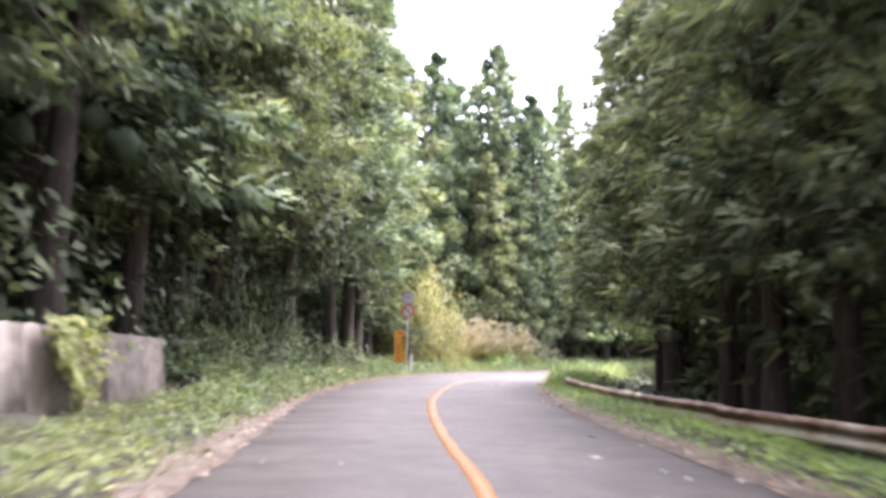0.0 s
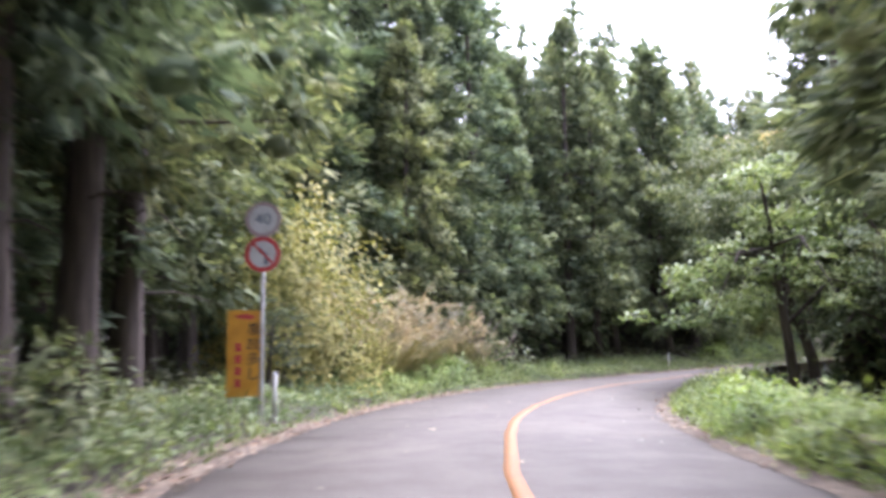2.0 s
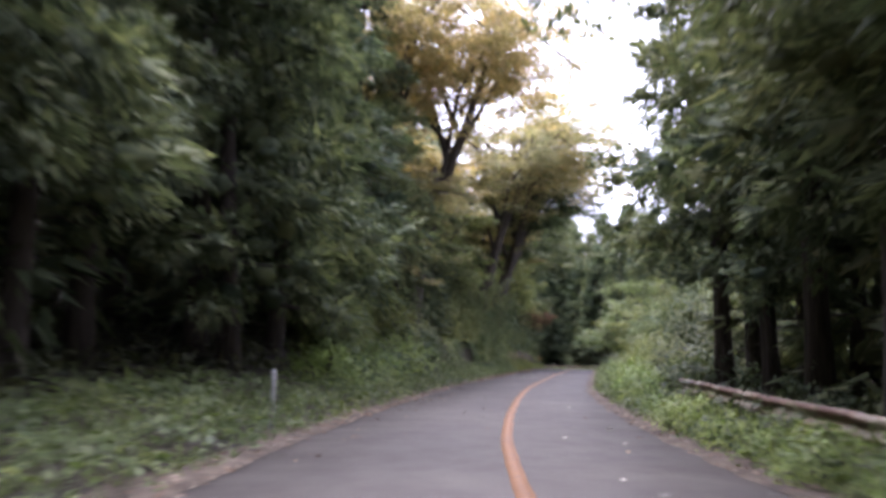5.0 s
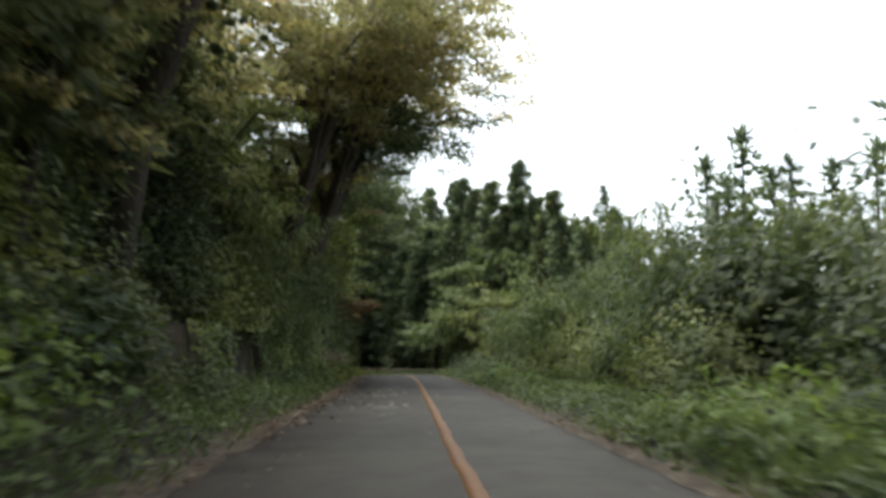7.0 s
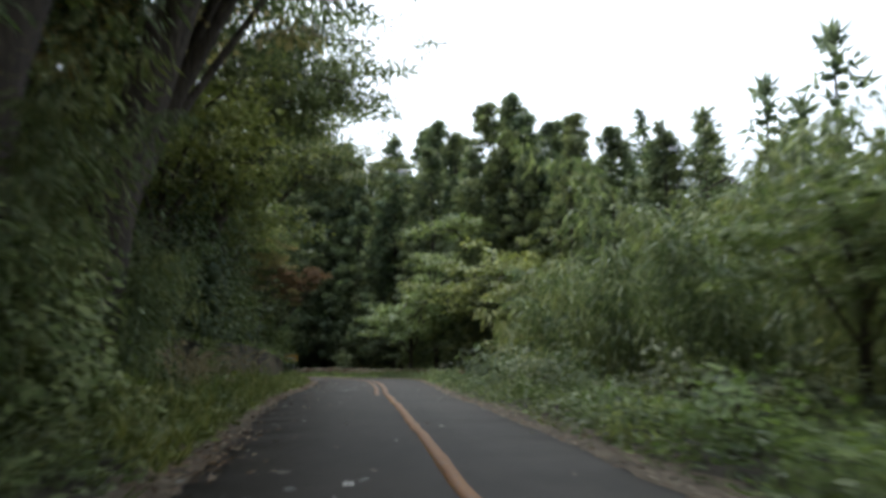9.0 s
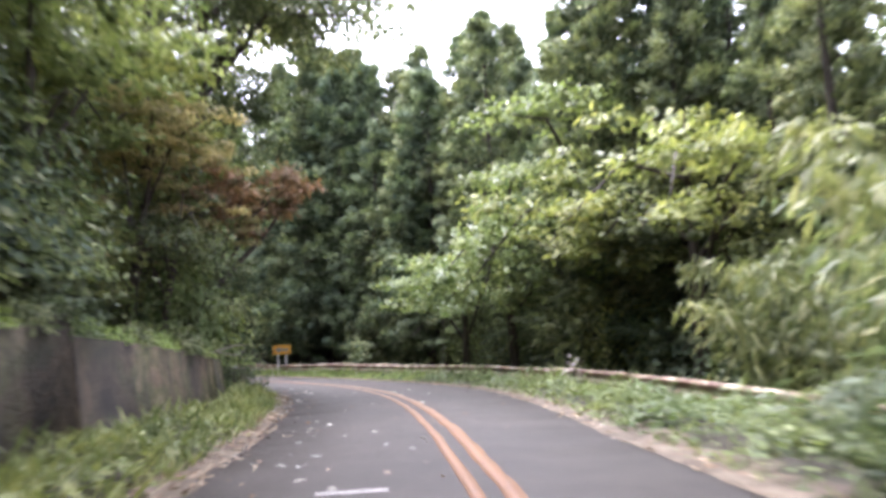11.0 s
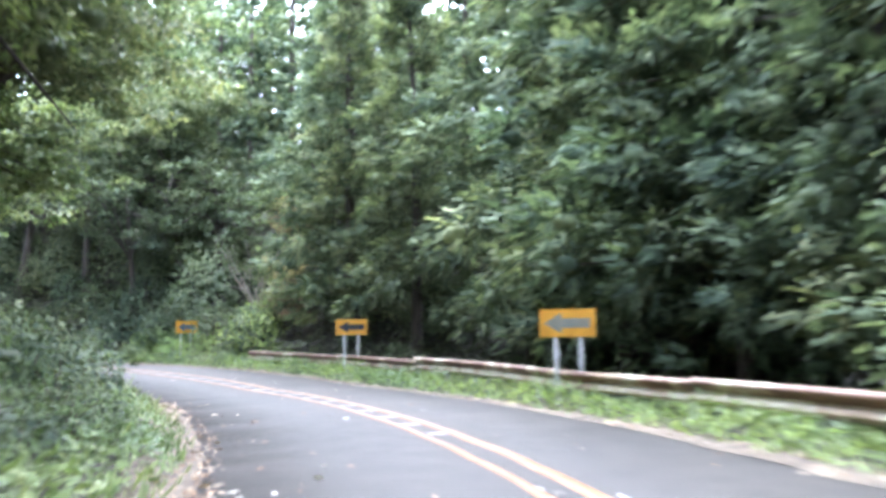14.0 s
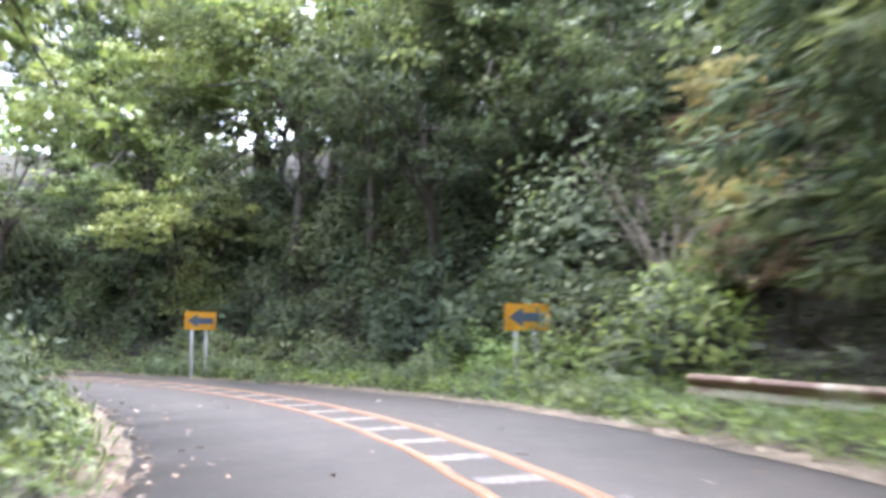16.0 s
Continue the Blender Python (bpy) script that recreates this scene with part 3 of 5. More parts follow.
# ---- retaining walls ----
def retaining_wall(name, s0, s1, off, top, mat, label, thick=0.45, lean=0.25, panel=3.0):
    """A concrete wall along the track, in panels with joints; off: metres to the right, top: metres over the road."""
    w = thing(name, label, "wall", kind="structure")
    q = s0
    rng = np.random.default_rng(int(s0) + 50)
    while q < s1 - 0.3:
        e = min(q + panel, s1)
        t = np.linspace(q + 0.012, e - 0.012, 5)
        o = np.interp(t, *off) if isinstance(off, tuple) else np.full(5, off)
        h = np.interp(t, *top) + rng.normal(0, 0.012)
        cols = []
        for do, dz in ((0.0, None), (-lean, 0.0), (-lean - thick, 0.0), (-lean - thick, None)):
            x, y = at(t, o + do)
            z = road_z(t) - 0.6 if dz is None else road_z(t) + h
            cols.append(np.column_stack([x, y, z]))
        v = np.stack(cols, 1).reshape(-1, 3)
        f = [[i * 4 + a, i * 4 + b, i * 4 + 4 + b, i * 4 + 4 + a] for i in range(4) for a, b in ((0, 1), (1, 2), (2, 3), (3, 0))]
        f += [[0, 1, 2, 3], [19, 18, 17, 16]]
        child(new("wall_panel", mesh_of("wall_panel", v, f, mat)), w)
        q = e
    return w


retaining_wall("retaining_wall_1", -16, 15.4, -4.3, ([-16, 8, 15.4], [1.6, 1.45, 1.22]), CONCRETE, "pale weathered concrete retaining wall end, partly hidden by vines", panel=2.6)
retaining_wall("retaining_wall_2", 85, 131.2, ([76, 110, 118, 125, 131.2], [-4.2, -4.2, -3.8, -3.0, -2.35]), ([76, 90, 120, 131.2], [1.5, 1.7, 1.65, 1.15]), MOSSY, "dark mossy concrete retaining wall below the wooded bank", panel=7.5)


# ---- guardrails ----
def guardrail(s0, s1, off, high, label, coat=RUST):
    rail = thing("guardrail", label, "guardrail", "guardrails")
    prof = [(0.0, 0.17), (-0.07, 0.135), (-0.08, 0.09), (-0.02, 0.03), (0.0, 0.0), (-0.02, -0.03), (-0.08, -0.09), (-0.07, -0.135), (0.0, -0.17)]
    prof = prof + [(a + 0.012, b) for a, b in prof[::-1]]
    m = len(prof)
    q = s0
    rng = np.random.default_rng(int(s0) + 100)
    while q < s1 - 0.5:
        e = min(q + 4.0, s1)
        t = np.linspace(q - 0.05, e + 0.05, 9)
        jog, sag = rng.normal(0, 0.02), rng.normal(0, 0.018)
        cols = []
        for a, b in prof:
            x, y = at(t, np.interp(t, *off) + a + jog)
            cols.append(np.column_stack([x, y, road_z(t) + np.interp(t, *high) + b + sag]))
        v = np.stack(cols, 1).reshape(-1, 3)
        f = [[i * m + j, i * m + (j + 1) % m, (i + 1) * m + (j + 1) % m, (i + 1) * m + j] for i in range(8) for j in range(m)]
        beam = np_part("rail_beam", v, f, coat, rail, "rusty cream-painted corrugated steel beam", True)
        beam.data.materials.append(RUST_BROWN)
        beam.data.polygons.foreach_set("material_index", np.tile([1 if j in (0, 1, 2, 3, 13, 14, 15, 16, 17) else 0 for j in range(m)], 8).astype(np.int32))
        x, y = at(q + 0.2, float(np.interp(q, *off)) + 0.13)
        z = float(place_z(q + 0.2, float(np.interp(q, *off)) + 0.13)[0])
        zt = float(road_z(q) + np.interp(q, *high)) + 0.12
        pv, pf = tube([(x, y, z - 0.3), (x, y, (z + zt) / 2), (x, y, zt), (x, y, zt + 0.02)], [0.065, 0.065, 0.065, 0.01], 10)
        np_part("post", pv, pf, STEEL, rail, "", True)
        q = e
    return rail


guardrail(-12, 31, ([-12, 5, 9.4, 14, 18, 22, 31], [7.2, 6.5, 6.0, 5.0, 4.65, 4.45, 4.5]), ([-12, 31], [0.2, 0.18]), "rusty old guardrail half hidden in roadside weeds")
guardrail(54, 74, ([54, 70, 86], [5.2, 5.4, 5.0]), ([54, 86], [0.4, 0.4]), "rusty guardrail behind a strip of low green shrubs")
guardrail(112, 161.6, ([112, 121, 136, 145, 155, 163, 170], [5.4, 6.0, 6.1, 5.7, 5.5, 6.1, 6.2]), ([112, 121, 136, 145, 155, 163, 170], [0.08, 0.12, 0.36, 0.42, 0.44, 0.6, 0.46]), "long cream guardrail with rusty top along the bend")
guardrail(161.5, 170.5, ([112, 121, 136, 145, 155, 163, 170], [5.4, 6.0, 6.1, 5.7, 5.5, 6.1, 6.2]), ([112, 121, 136, 145, 155, 163, 170], [0.08, 0.12, 0.36, 0.42, 0.44, 0.47, 0.44]), "short cream guardrail section set slightly lower in grass")


# ---- road signs ----
def disc_bm(radius, thick, y0, seg=40, inner=0.0):
    """A disc or ring facing -y, its face at y0."""
    bm = bmesh.new()
    outer = [(radius * math.cos(a), radius * math.sin(a)) for a in np.linspace(0, 2 * math.pi, seg, endpoint=False)]
    rims = [outer] if not inner else [outer, [(x * inner / radius, z * inner / radius) for x, z in outer]]
    front = [[bm.verts.new((x, y0, z)) for x, z in r] for r in rims]
    rear = [[bm.verts.new((x, y0 + thick, z)) for x, z in r] for r in rims]
    if not inner:
        bm.faces.new(front[0])
        bm.faces.new(rear[0][::-1])
    for i in range(seg):
        j = (i + 1) % seg
        bm.faces.new((front[0][i], rear[0][i], rear[0][j], front[0][j]))
        if inner:
            bm.faces.new((front[1][j], rear[1][j], rear[1][i], front[1][i]))
            bm.faces.new((front[0][i], front[0][j], front[1][j], front[1][i]))
            bm.faces.new((rear[0][j], rear[0][i], rear[1][i], rear[1][j]))
    bmesh.ops.recalc_face_normals(bm, faces=bm.faces[:])
    return bm


def plate_bm(points, thick, y0):
    """A flat plate from x, z points, facing -y."""
    bm = bmesh.new()
    a = [bm.verts.new((x, y0, z)) for x, z in points]
    b = [bm.verts.new((x, y0 + thick, z)) for x, z in points]
    bm.faces.new(a)
    bm.faces.new(b[::-1])
    for i in range(len(a)):
        j = (i + 1) % len(a)
        bm.faces.new((a[j], a[i], b[i], b[j]))
    bmesh.ops.recalc_face_normals(bm, faces=bm.faces[:])
    return bm


def words(name, text, size, x, z, y0, mat, parent, label=""):
    """Raised lettering that faces -y, centred at x, z."""
    cu = bpy.data.curves.new(name, "FONT")
    cu.body, cu.size, cu.extrude, cu.align_x, cu.align_y = text, size, 0.002, "CENTER", "CENTER"
    tmp = new(name, cu)
    bpy.context.view_layer.update()
    me = bpy.data.meshes.new_from_object(tmp.evaluated_get(bpy.context.evaluated_depsgraph_get()))
    bpy.data.objects.remove(tmp)
    me.transform(pose(x, y0, z, 90, 0, 0))
    me.materials.clear()
    me.materials.append(mat)
    return child(new(name, me), parent, label)


def pole(name, x, y, z0, z1, r, parent, mat=STEEL, sides=12):
    v, f = tube([(x, y, z0), (x, y, (z0 + z1) / 2), (x, y, z1), (x, y, z1 + r * 0.4)], [r, r, r, r * 0.1], sides)
    return np_part(name, v, f, mat, parent, "", True)


def put(ob, s, o, turn=0.0, sink=0.0, tilt=0.0):
    x, y = at(s, o)
    ob.matrix_world = pose(float(x), float(y), float(place_z(s, o)[0]) - sink, 0, tilt, heading(s) + turn)
    return ob


def speed_sign(s, o):
    t = thing("speed_limit_sign", "grey pole with a 40 limit disc above a red-ringed disc", "road sign")
    pole("pole", 0, 0.05, -0.4, 3.55, 0.036, t)
    for z, kind in ((3.36, 0), (2.78, 1)):
        d = part("disc", disc_bm(0.3, 0.006, 0.0), SIGN_WHITE, t, "white round sign plate")
        if kind == 0:
            part("ring", disc_bm(0.296, 0.003, -0.004, inner=0.235), SIGN_FADED, d, "faded greyish red ring")
            words("numeral", "40", 0.27, 0, 0, -0.006, SIGN_BLUE, d, "dark blue numerals 40")
        else:
            part("ring", disc_bm(0.296, 0.003, -0.004, inner=0.222), SIGN_RED, d, "red ring")
            part("arrow", plate_bm([(0.03, -0.17), (0.08, -0.17), (0.08, 0.0), (-0.02, 0.08), (-0.02, 0.13), (-0.08, 0.06), (-0.02, 0.0), (-0.02, 0.03), (0.03, -0.03)], 0.003, -0.005), SIGN_BLUE, d, "dark blue bent arrow")
            part("bar", plate_bm([(-0.16, 0.15), (-0.13, 0.18), (0.17, -0.13), (0.14, -0.16)], 0.003, -0.0075), SIGN_RED, d, "red diagonal bar")
        d.location = (0, 0, z)
        part("bracket", box_bm(0.1, 0.03, 0.05, (0, 0.02, z), 0.004), STEEL, t)
    return put(t, s, o, 8, 0.0)


def warning_board(s, o):
    t = thing("warning_board", "tall narrow orange-yellow warning board standing in weeds", "road sign")
    part("panel", box_bm(0.6, 0.03, 1.46, (0, 0, 1.03), 0.008), SIGN_YELLOW, t)
    for x in (-0.24, 0.24):
        pole("leg", x, 0.04, -0.3, 1.7, 0.02, t)
    for i, ch in enumerate("事故多し"):
        words("lettering", ch, 0.24, 0.14, 1.42 - 0.25 * i, -0.018, INK, t, "black painted lettering")
    part("symbol", plate_bm([(-0.2, 1.66), (0.0, 1.7), (0.18, 1.66), (0.1, 1.6), (-0.1, 1.62)], 0.004, -0.019), SIGN_RED, t, "small red painted shape")
    for i in range(4):
        part("lettering_bar", plate_bm([(-0.16, 1.2 - 0.2 * i), (-0.06, 1.2 - 0.2 * i), (-0.06, 1.06 - 0.2 * i), (-0.16, 1.06 - 0.2 * i)], 0.004, -0.019), SIGN_RED, t, "faded red lettering bar")
    return put(t, s, o, 14, -0.12)


def arrow_board(x, y, top, way, ink, label):
    t = thing("curve_arrow_board", label, "road sign", "curve arrow boards")
    part("panel", box_bm(1.0, 0.025, 0.5, (0, 0, -0.25), 0.01), SIGN_YELLOW, t)
    pts = [(-0.42, 0), (-0.1, 0.19), (-0.1, 0.085), (0.4, 0.085), (0.4, -0.085), (-0.1, -0.085), (-0.1, -0.19)]
    part("arrow", plate_bm([(x, z - 0.25) for x, z in pts], 0.004, -0.0165), ink, t, "broad painted arrow")
    for dx in (-0.22, 0.22):
        pole("post", dx, 0.06, -2.6, -0.12, 0.045, t)
    for z in (-0.4, -0.1):
        part("batten", box_bm(0.9, 0.02, 0.04, (0, 0.03, z), 0.003), STEEL, t)
    t.matrix_world = pose(x, y, top, 0, 0, math.degrees(math.atan2(way[1], way[0])))
    return t


def marker_post(s, o, h, r, label, mat=STEEL):
    t = thing("marker_post", label, "post", "marker posts")
    pole("shaft", 0, 0, -0.3, h, r, t, mat)
    c = bmesh.new()
    bmesh.ops.create_cone(c, cap_ends=True, segments=12, radius1=r * 1.15, radius2=r * 0.8, depth=0.05, matrix=Matrix.Translation((0, 0, h + 0.02)))
    part("cap", c, SIGN_WHITE, t)
    return put(t, s, o)


speed_sign(33.4, -2.95)
warning_board(33.9, -3.45)
marker_post(34.0, -2.95, 0.8, 0.04, "short grey marker post beside the warning board")
marker_post(63.6, -2.6, 0.8, 0.035, "thin white marker post on the grassy verge")
marker_post(134.4, -2.3, 0.8, 0.05, "grey mossy marker post on the shaded bank", MOSSY)
arrow_board(96.86, 107.35, 0.86, (0.46, -0.87), ARROW_GREY, "orange-yellow board with faded grey arrow on white posts")
arrow_board(100.92, 118.43, 0.9, (0.87, -0.5), INK, "dark orange board with black arrow on grey posts")
arrow_board(100.78, 129.03, 1.03, (1.0, 0.1), SIGN_BLUE, "orange-yellow board with blue arrow standing in grass")
arrow_board(95.35, 138.4, 1.3, (0.85, 0.5), SIGN_BLUE, "orange-yellow board with dark blue arrow by dark shrubs")


# ---- vegetation: kinds ----
def cedar_mesh(seed, h, bare, radius, branches=68, per=70, leaf=0.3, each=3, size=0.53):
    rng = np.random.default_rng(seed)
    bend = rng.normal(0, 0.15, 2)
    zz = np.linspace(0, h, 9)
    pts = np.column_stack([bend[0] * np.sin(zz / h * 3), bend[1] * np.sin(zz / h * 2.2), zz - 0.4])
    r0 = 0.0125 * h
    trunk = tube(pts, r0 * (1 - zz / h) ** 0.75 * np.where(zz < 0.5, 1.35, 1) + 0.02, 9)
    # branches: reach tapers to the tip; plumes sit along the outer part of each and turn up at its end
    u = ((np.arange(branches) + rng.random(branches)) / branches) ** 1.1
    ang = np.arange(branches) * 2.399 + rng.normal(0, 0.35, branches)
    lobes = 1 + 0.16 * np.sin(ang * 3 + seed) + 0.12 * np.sin(ang * 5 + u * h)
    reach = radius * (np.minimum(1.0, 0.72 + u * 3) * (1 - u) ** 0.72 + 0.03) * lobes * rng.uniform(0.68, 1.08, branches)
    z = bare + u * (h - bare)
    C, W, R = [], [], []
    for i in range(branches):
        out = np.array([math.cos(ang[i]), math.sin(ang[i]), 0])
        cross = np.array([-out[1], out[0], 0])
        for k in range(each):
            f = 1.0 - 0.26 * k + rng.normal(0, 0.05)
            C.append(out * reach[i] * f + cross * rng.normal(0, 0.16 * reach[i] * (0.4 + k * 0.5)) + [0, 0, z[i] - 0.22 * reach[i] * f + 0.1 * k + rng.normal(0, 0.18)])
            W.append(out * 0.8 + cross * rng.normal(0, 0.35) + [0, 0, rng.uniform(-0.75, 0.1) + 0.9 * u[i]])
            R.append(size * rng.uniform(0.65, 1.35) * (0.62 + 0.5 * (1 - u[i])))
    C, W, R = np.array(C), unit(np.array(W)), np.array(R)
    fol = tufts(rng, C, W, R, per, leaf, leaf * 0.34)
    inner = hearts(rng, np.column_stack([np.cos(ang) * reach * 0.32, np.sin(ang) * reach * 0.32, z - 0.1]), size * (0.3 + 0.35 * (1 - u)), np.tile([0.0, 0, 1], (branches, 1)), 1.1, 0.8)
    tip = tufts(rng, np.column_stack([np.zeros((5, 2)), h - np.array([0.1, 0.5, 0.9, 1.4, 2.0])]), np.tile([0.0, 0, 1], (5, 1)), np.array([0.08, 0.16, 0.25, 0.34, 0.44]) * size / 0.46, max(8, per // 2), leaf, leaf * 0.35)
    k = rng.choice(branches, min(branches, 16), replace=False)
    q = C[k * each]
    twigs = [tube([(0, 0, p[2] + 0.3), tuple(p * [0.5, 0.5, 1] + [0, 0, 0.12]), tuple(p)], [0.05, 0.035, 0.01], 4) for p in q]
    # dead snags below the crown
    for i in range(6):
        a, zb, ln = rng.uniform(0, 6.28), bare * rng.uniform(0.45, 1.0), rng.uniform(0.5, 1.6)
        twigs.append(tube([(0, 0, zb), (ln * 0.5 * math.cos(a), ln * 0.5 * math.sin(a), zb + 0.05), (ln * math.cos(a), ln * math.sin(a), zb - 0.15)], [0.025, 0.016, 0.005], 4))
    return joined([trunk] + twigs), grown([fol, inner, tip])


def broad_mesh(seed, h, radius, n_puff=70, per=46, leaf=0.3, low=0.25, lean=(0, 0), limbs=7, squash=0.65, clump=1.0, heart=0.2):
    rng = np.random.default_rng(seed)
    fork = h * 0.35
    r0 = 0.022 * h
    top = np.array([lean[0], lean[1], h * 0.9])
    wood = [tube([(0, 0, -0.4), (lean[0] * 0.1, lean[1] * 0.1, fork * 0.5), (lean[0] * 0.3, lean[1] * 0.3, fork), tuple(top * [0.7, 0.7, 0.7]), tuple(top)], [r0 * 1.3, r0, r0 * 0.8, r0 * 0.4, 0.02], 8)]
    cs, rs = [], []
    for i in range(limbs):
        a = 2 * math.pi * (i + rng.uniform(-0.3, 0.3)) / limbs
        ln = radius * rng.uniform(0.7, 1.05)
        z1 = h * rng.uniform(low + 0.15, 0.92)
        zs = fork * rng.uniform(0.75, 2.0)
        st = np.array([lean[0] * 0.85 * zs / h, lean[1] * 0.85 * zs / h, zs])
        en = np.array([lean[0] * 0.6 + ln * math.cos(a), lean[1] * 0.6 + ln * math.sin(a), z1])
        mid = st * 0.5 + en * 0.5 + [0, 0, 0.12 * h]
        wood.append(tube([tuple(st), tuple(mid), tuple(en * 0.85 + mid * 0.15), tuple(en)], [r0 * 0.4, r0 * 0.26, r0 * 0.1, 0.008], 5))
        n = n_puff // limbs
        f = rng.uniform(0.35, 1.08, n)
        q = np.where(f[:, None] < 0.5, st + (mid - st) * f[:, None] * 2, mid + (en - mid) * (f[:, None] - 0.5) * 2)
        cs.append(q + rng.normal(0, radius * 0.2, (n, 3)) * [1, 1, 0.6])
        rs.append(clump * radius * rng.uniform(0.17, 0.34, n))
    n = max(4, n_puff // 12)
    cs.append(top * rng.uniform(0.78, 1.02, (n, 1)) + rng.normal(0, radius * 0.14, (n, 3)))
    rs.append(clump * radius * rng.uniform(0.15, 0.28, n))
    c, r = np.vstack(cs), np.concatenate(rs)
    c[:, 2] = np.maximum(c[:, 2], h * low)
    fol = puffs(rng, c, r, per, leaf, leaf * 0.55, 0.35, squash, 0.35, heart)
    return joined(wood), fol


def mound_mesh(seed, rx, ry, h, n=1500, leaf=0.2, lumpy=0.22, ratio=0.6, droop=0.45):
    """A shrub: a lumpy dome of leaves on a few stems."""
    rng = np.random.default_rng(seed)
    a, e = rng.uniform(0, 2 * math.pi, n), np.arcsin(rng.uniform(-0.12, 1, n))
    d = np.column_stack([np.cos(a) * np.cos(e), np.sin(a) * np.cos(e), np.sin(e)])
    ph = rng.uniform(0, 6, 6)
    k = 1 + lumpy * (np.sin(a * 3 + ph[0]) * np.cos(e * 4 + ph[1]) + 0.7 * np.sin(a * 7 + ph[2]) * np.sin(e * 9 + ph[3])) + 0.1 * rng.normal(size=n)
    k *= rng.uniform(0.72, 1.05, n)
    base = d * k[:, None] * [rx, ry, h * 0.92] + [0, 0, 0.05 * h]
    base[:, 2] = np.maximum(base[:, 2], 0.02)
    way = d * [1, 1, 0.25] + rng.normal(size=d.shape) * 0.5 - [0, 0, droop]
    face = d + [0, 0, 0.7] + rng.normal(size=d.shape) * 0.35
    v, f = leaves(base, way, face, leaf * rng.uniform(0.55, 1.4, n), leaf * ratio * rng.uniform(0.6, 1.3, n))
    fol = rounded(v, f, unit(d + [0, 0, 0.35]), 0.5)
    if h > 2:
        c = d[:60] * k[:60, None] * [rx, ry, h] * 0.5 + [0, 0, 0.1 * h]
        fol = grown([fol, hearts(rng, c, np.full(60, 0.11 * min(rx, ry)), np.tile([0.0, 0, 1], (60, 1)), 1.3, 0.9)])
    stems = []
    for i in range(7):
        q = d[i] * [rx, ry, h] * 0.8 + [0, 0, 0.1 * h]
        stems.append(tube([(0.1 * d[i, 0], 0.1 * d[i, 1], -0.2), tuple(q * 0.5 + [0, 0, 0.15 * h]), tuple(q)], [0.03, 0.02, 0.006], 5))
    return joined(stems), fol


def bamboo_mesh(seed, h, spread, culms=16, per=230, arch=0.35, leaf=0.3):
    rng = np.random.default_rng(seed)
    wood, base, way = [], [], []
    for i in range(culms):
        a, r = rng.uniform(0, 2 * math.pi), spread * 0.45 * math.sqrt(rng.random())
        foot = np.array([r * math.cos(a), r * math.sin(a), -0.3])
        hh = h * rng.uniform(0.65, 1.05)
        b = rng.uniform(0, 2 * math.pi) if r < 0.2 * spread else a + rng.normal(0, 0.6)
        out = np.array([math.cos(b), math.sin(b), 0]) * arch * hh * rng.uniform(0.5, 1.2)
        t = np.linspace(0, 1, 7)[:, None]
        pts = foot + np.array([0, 0, hh]) * (t - 0.22 * t**4) + out * t**2.5
        wood.append(tube(pts, 0.035 * (1 - 0.9 * t[:, 0]), 6))
        f = rng.uniform(0.22, 1.02, per)
        p = np.stack([np.interp(f, t[:, 0], pts[:, k]) for k in range(3)], -1)
        az = rng.uniform(0, 2 * math.pi, per)
        d = np.column_stack([np.cos(az), np.sin(az), rng.normal(0.0, 0.25, per)])
        rad = rng.uniform(0.05, 1.0, per) ** 0.7 * 0.11 * h * (0.2 + 0.95 * np.sin(np.clip(f, 0, 1) * 3.0))
        base.append(p + d * rad[:, None] - np.column_stack([0 * rad, 0 * rad, rad * 0.35]))
        way.append(d * 0.8 - [0, 0, 0.75] + rng.normal(0, 0.3, d.shape))
    base, way = np.vstack(base), np.vstack(way)
    n = len(base)
    fol = leaves(base, way, np.array([0, 0, 1.0]) + rng.normal(0, 0.4, (n, 3)), leaf * rng.uniform(0.6, 1.5, n), leaf * 0.2 * rng.uniform(0.7, 1.4, n))
    return wood, fol


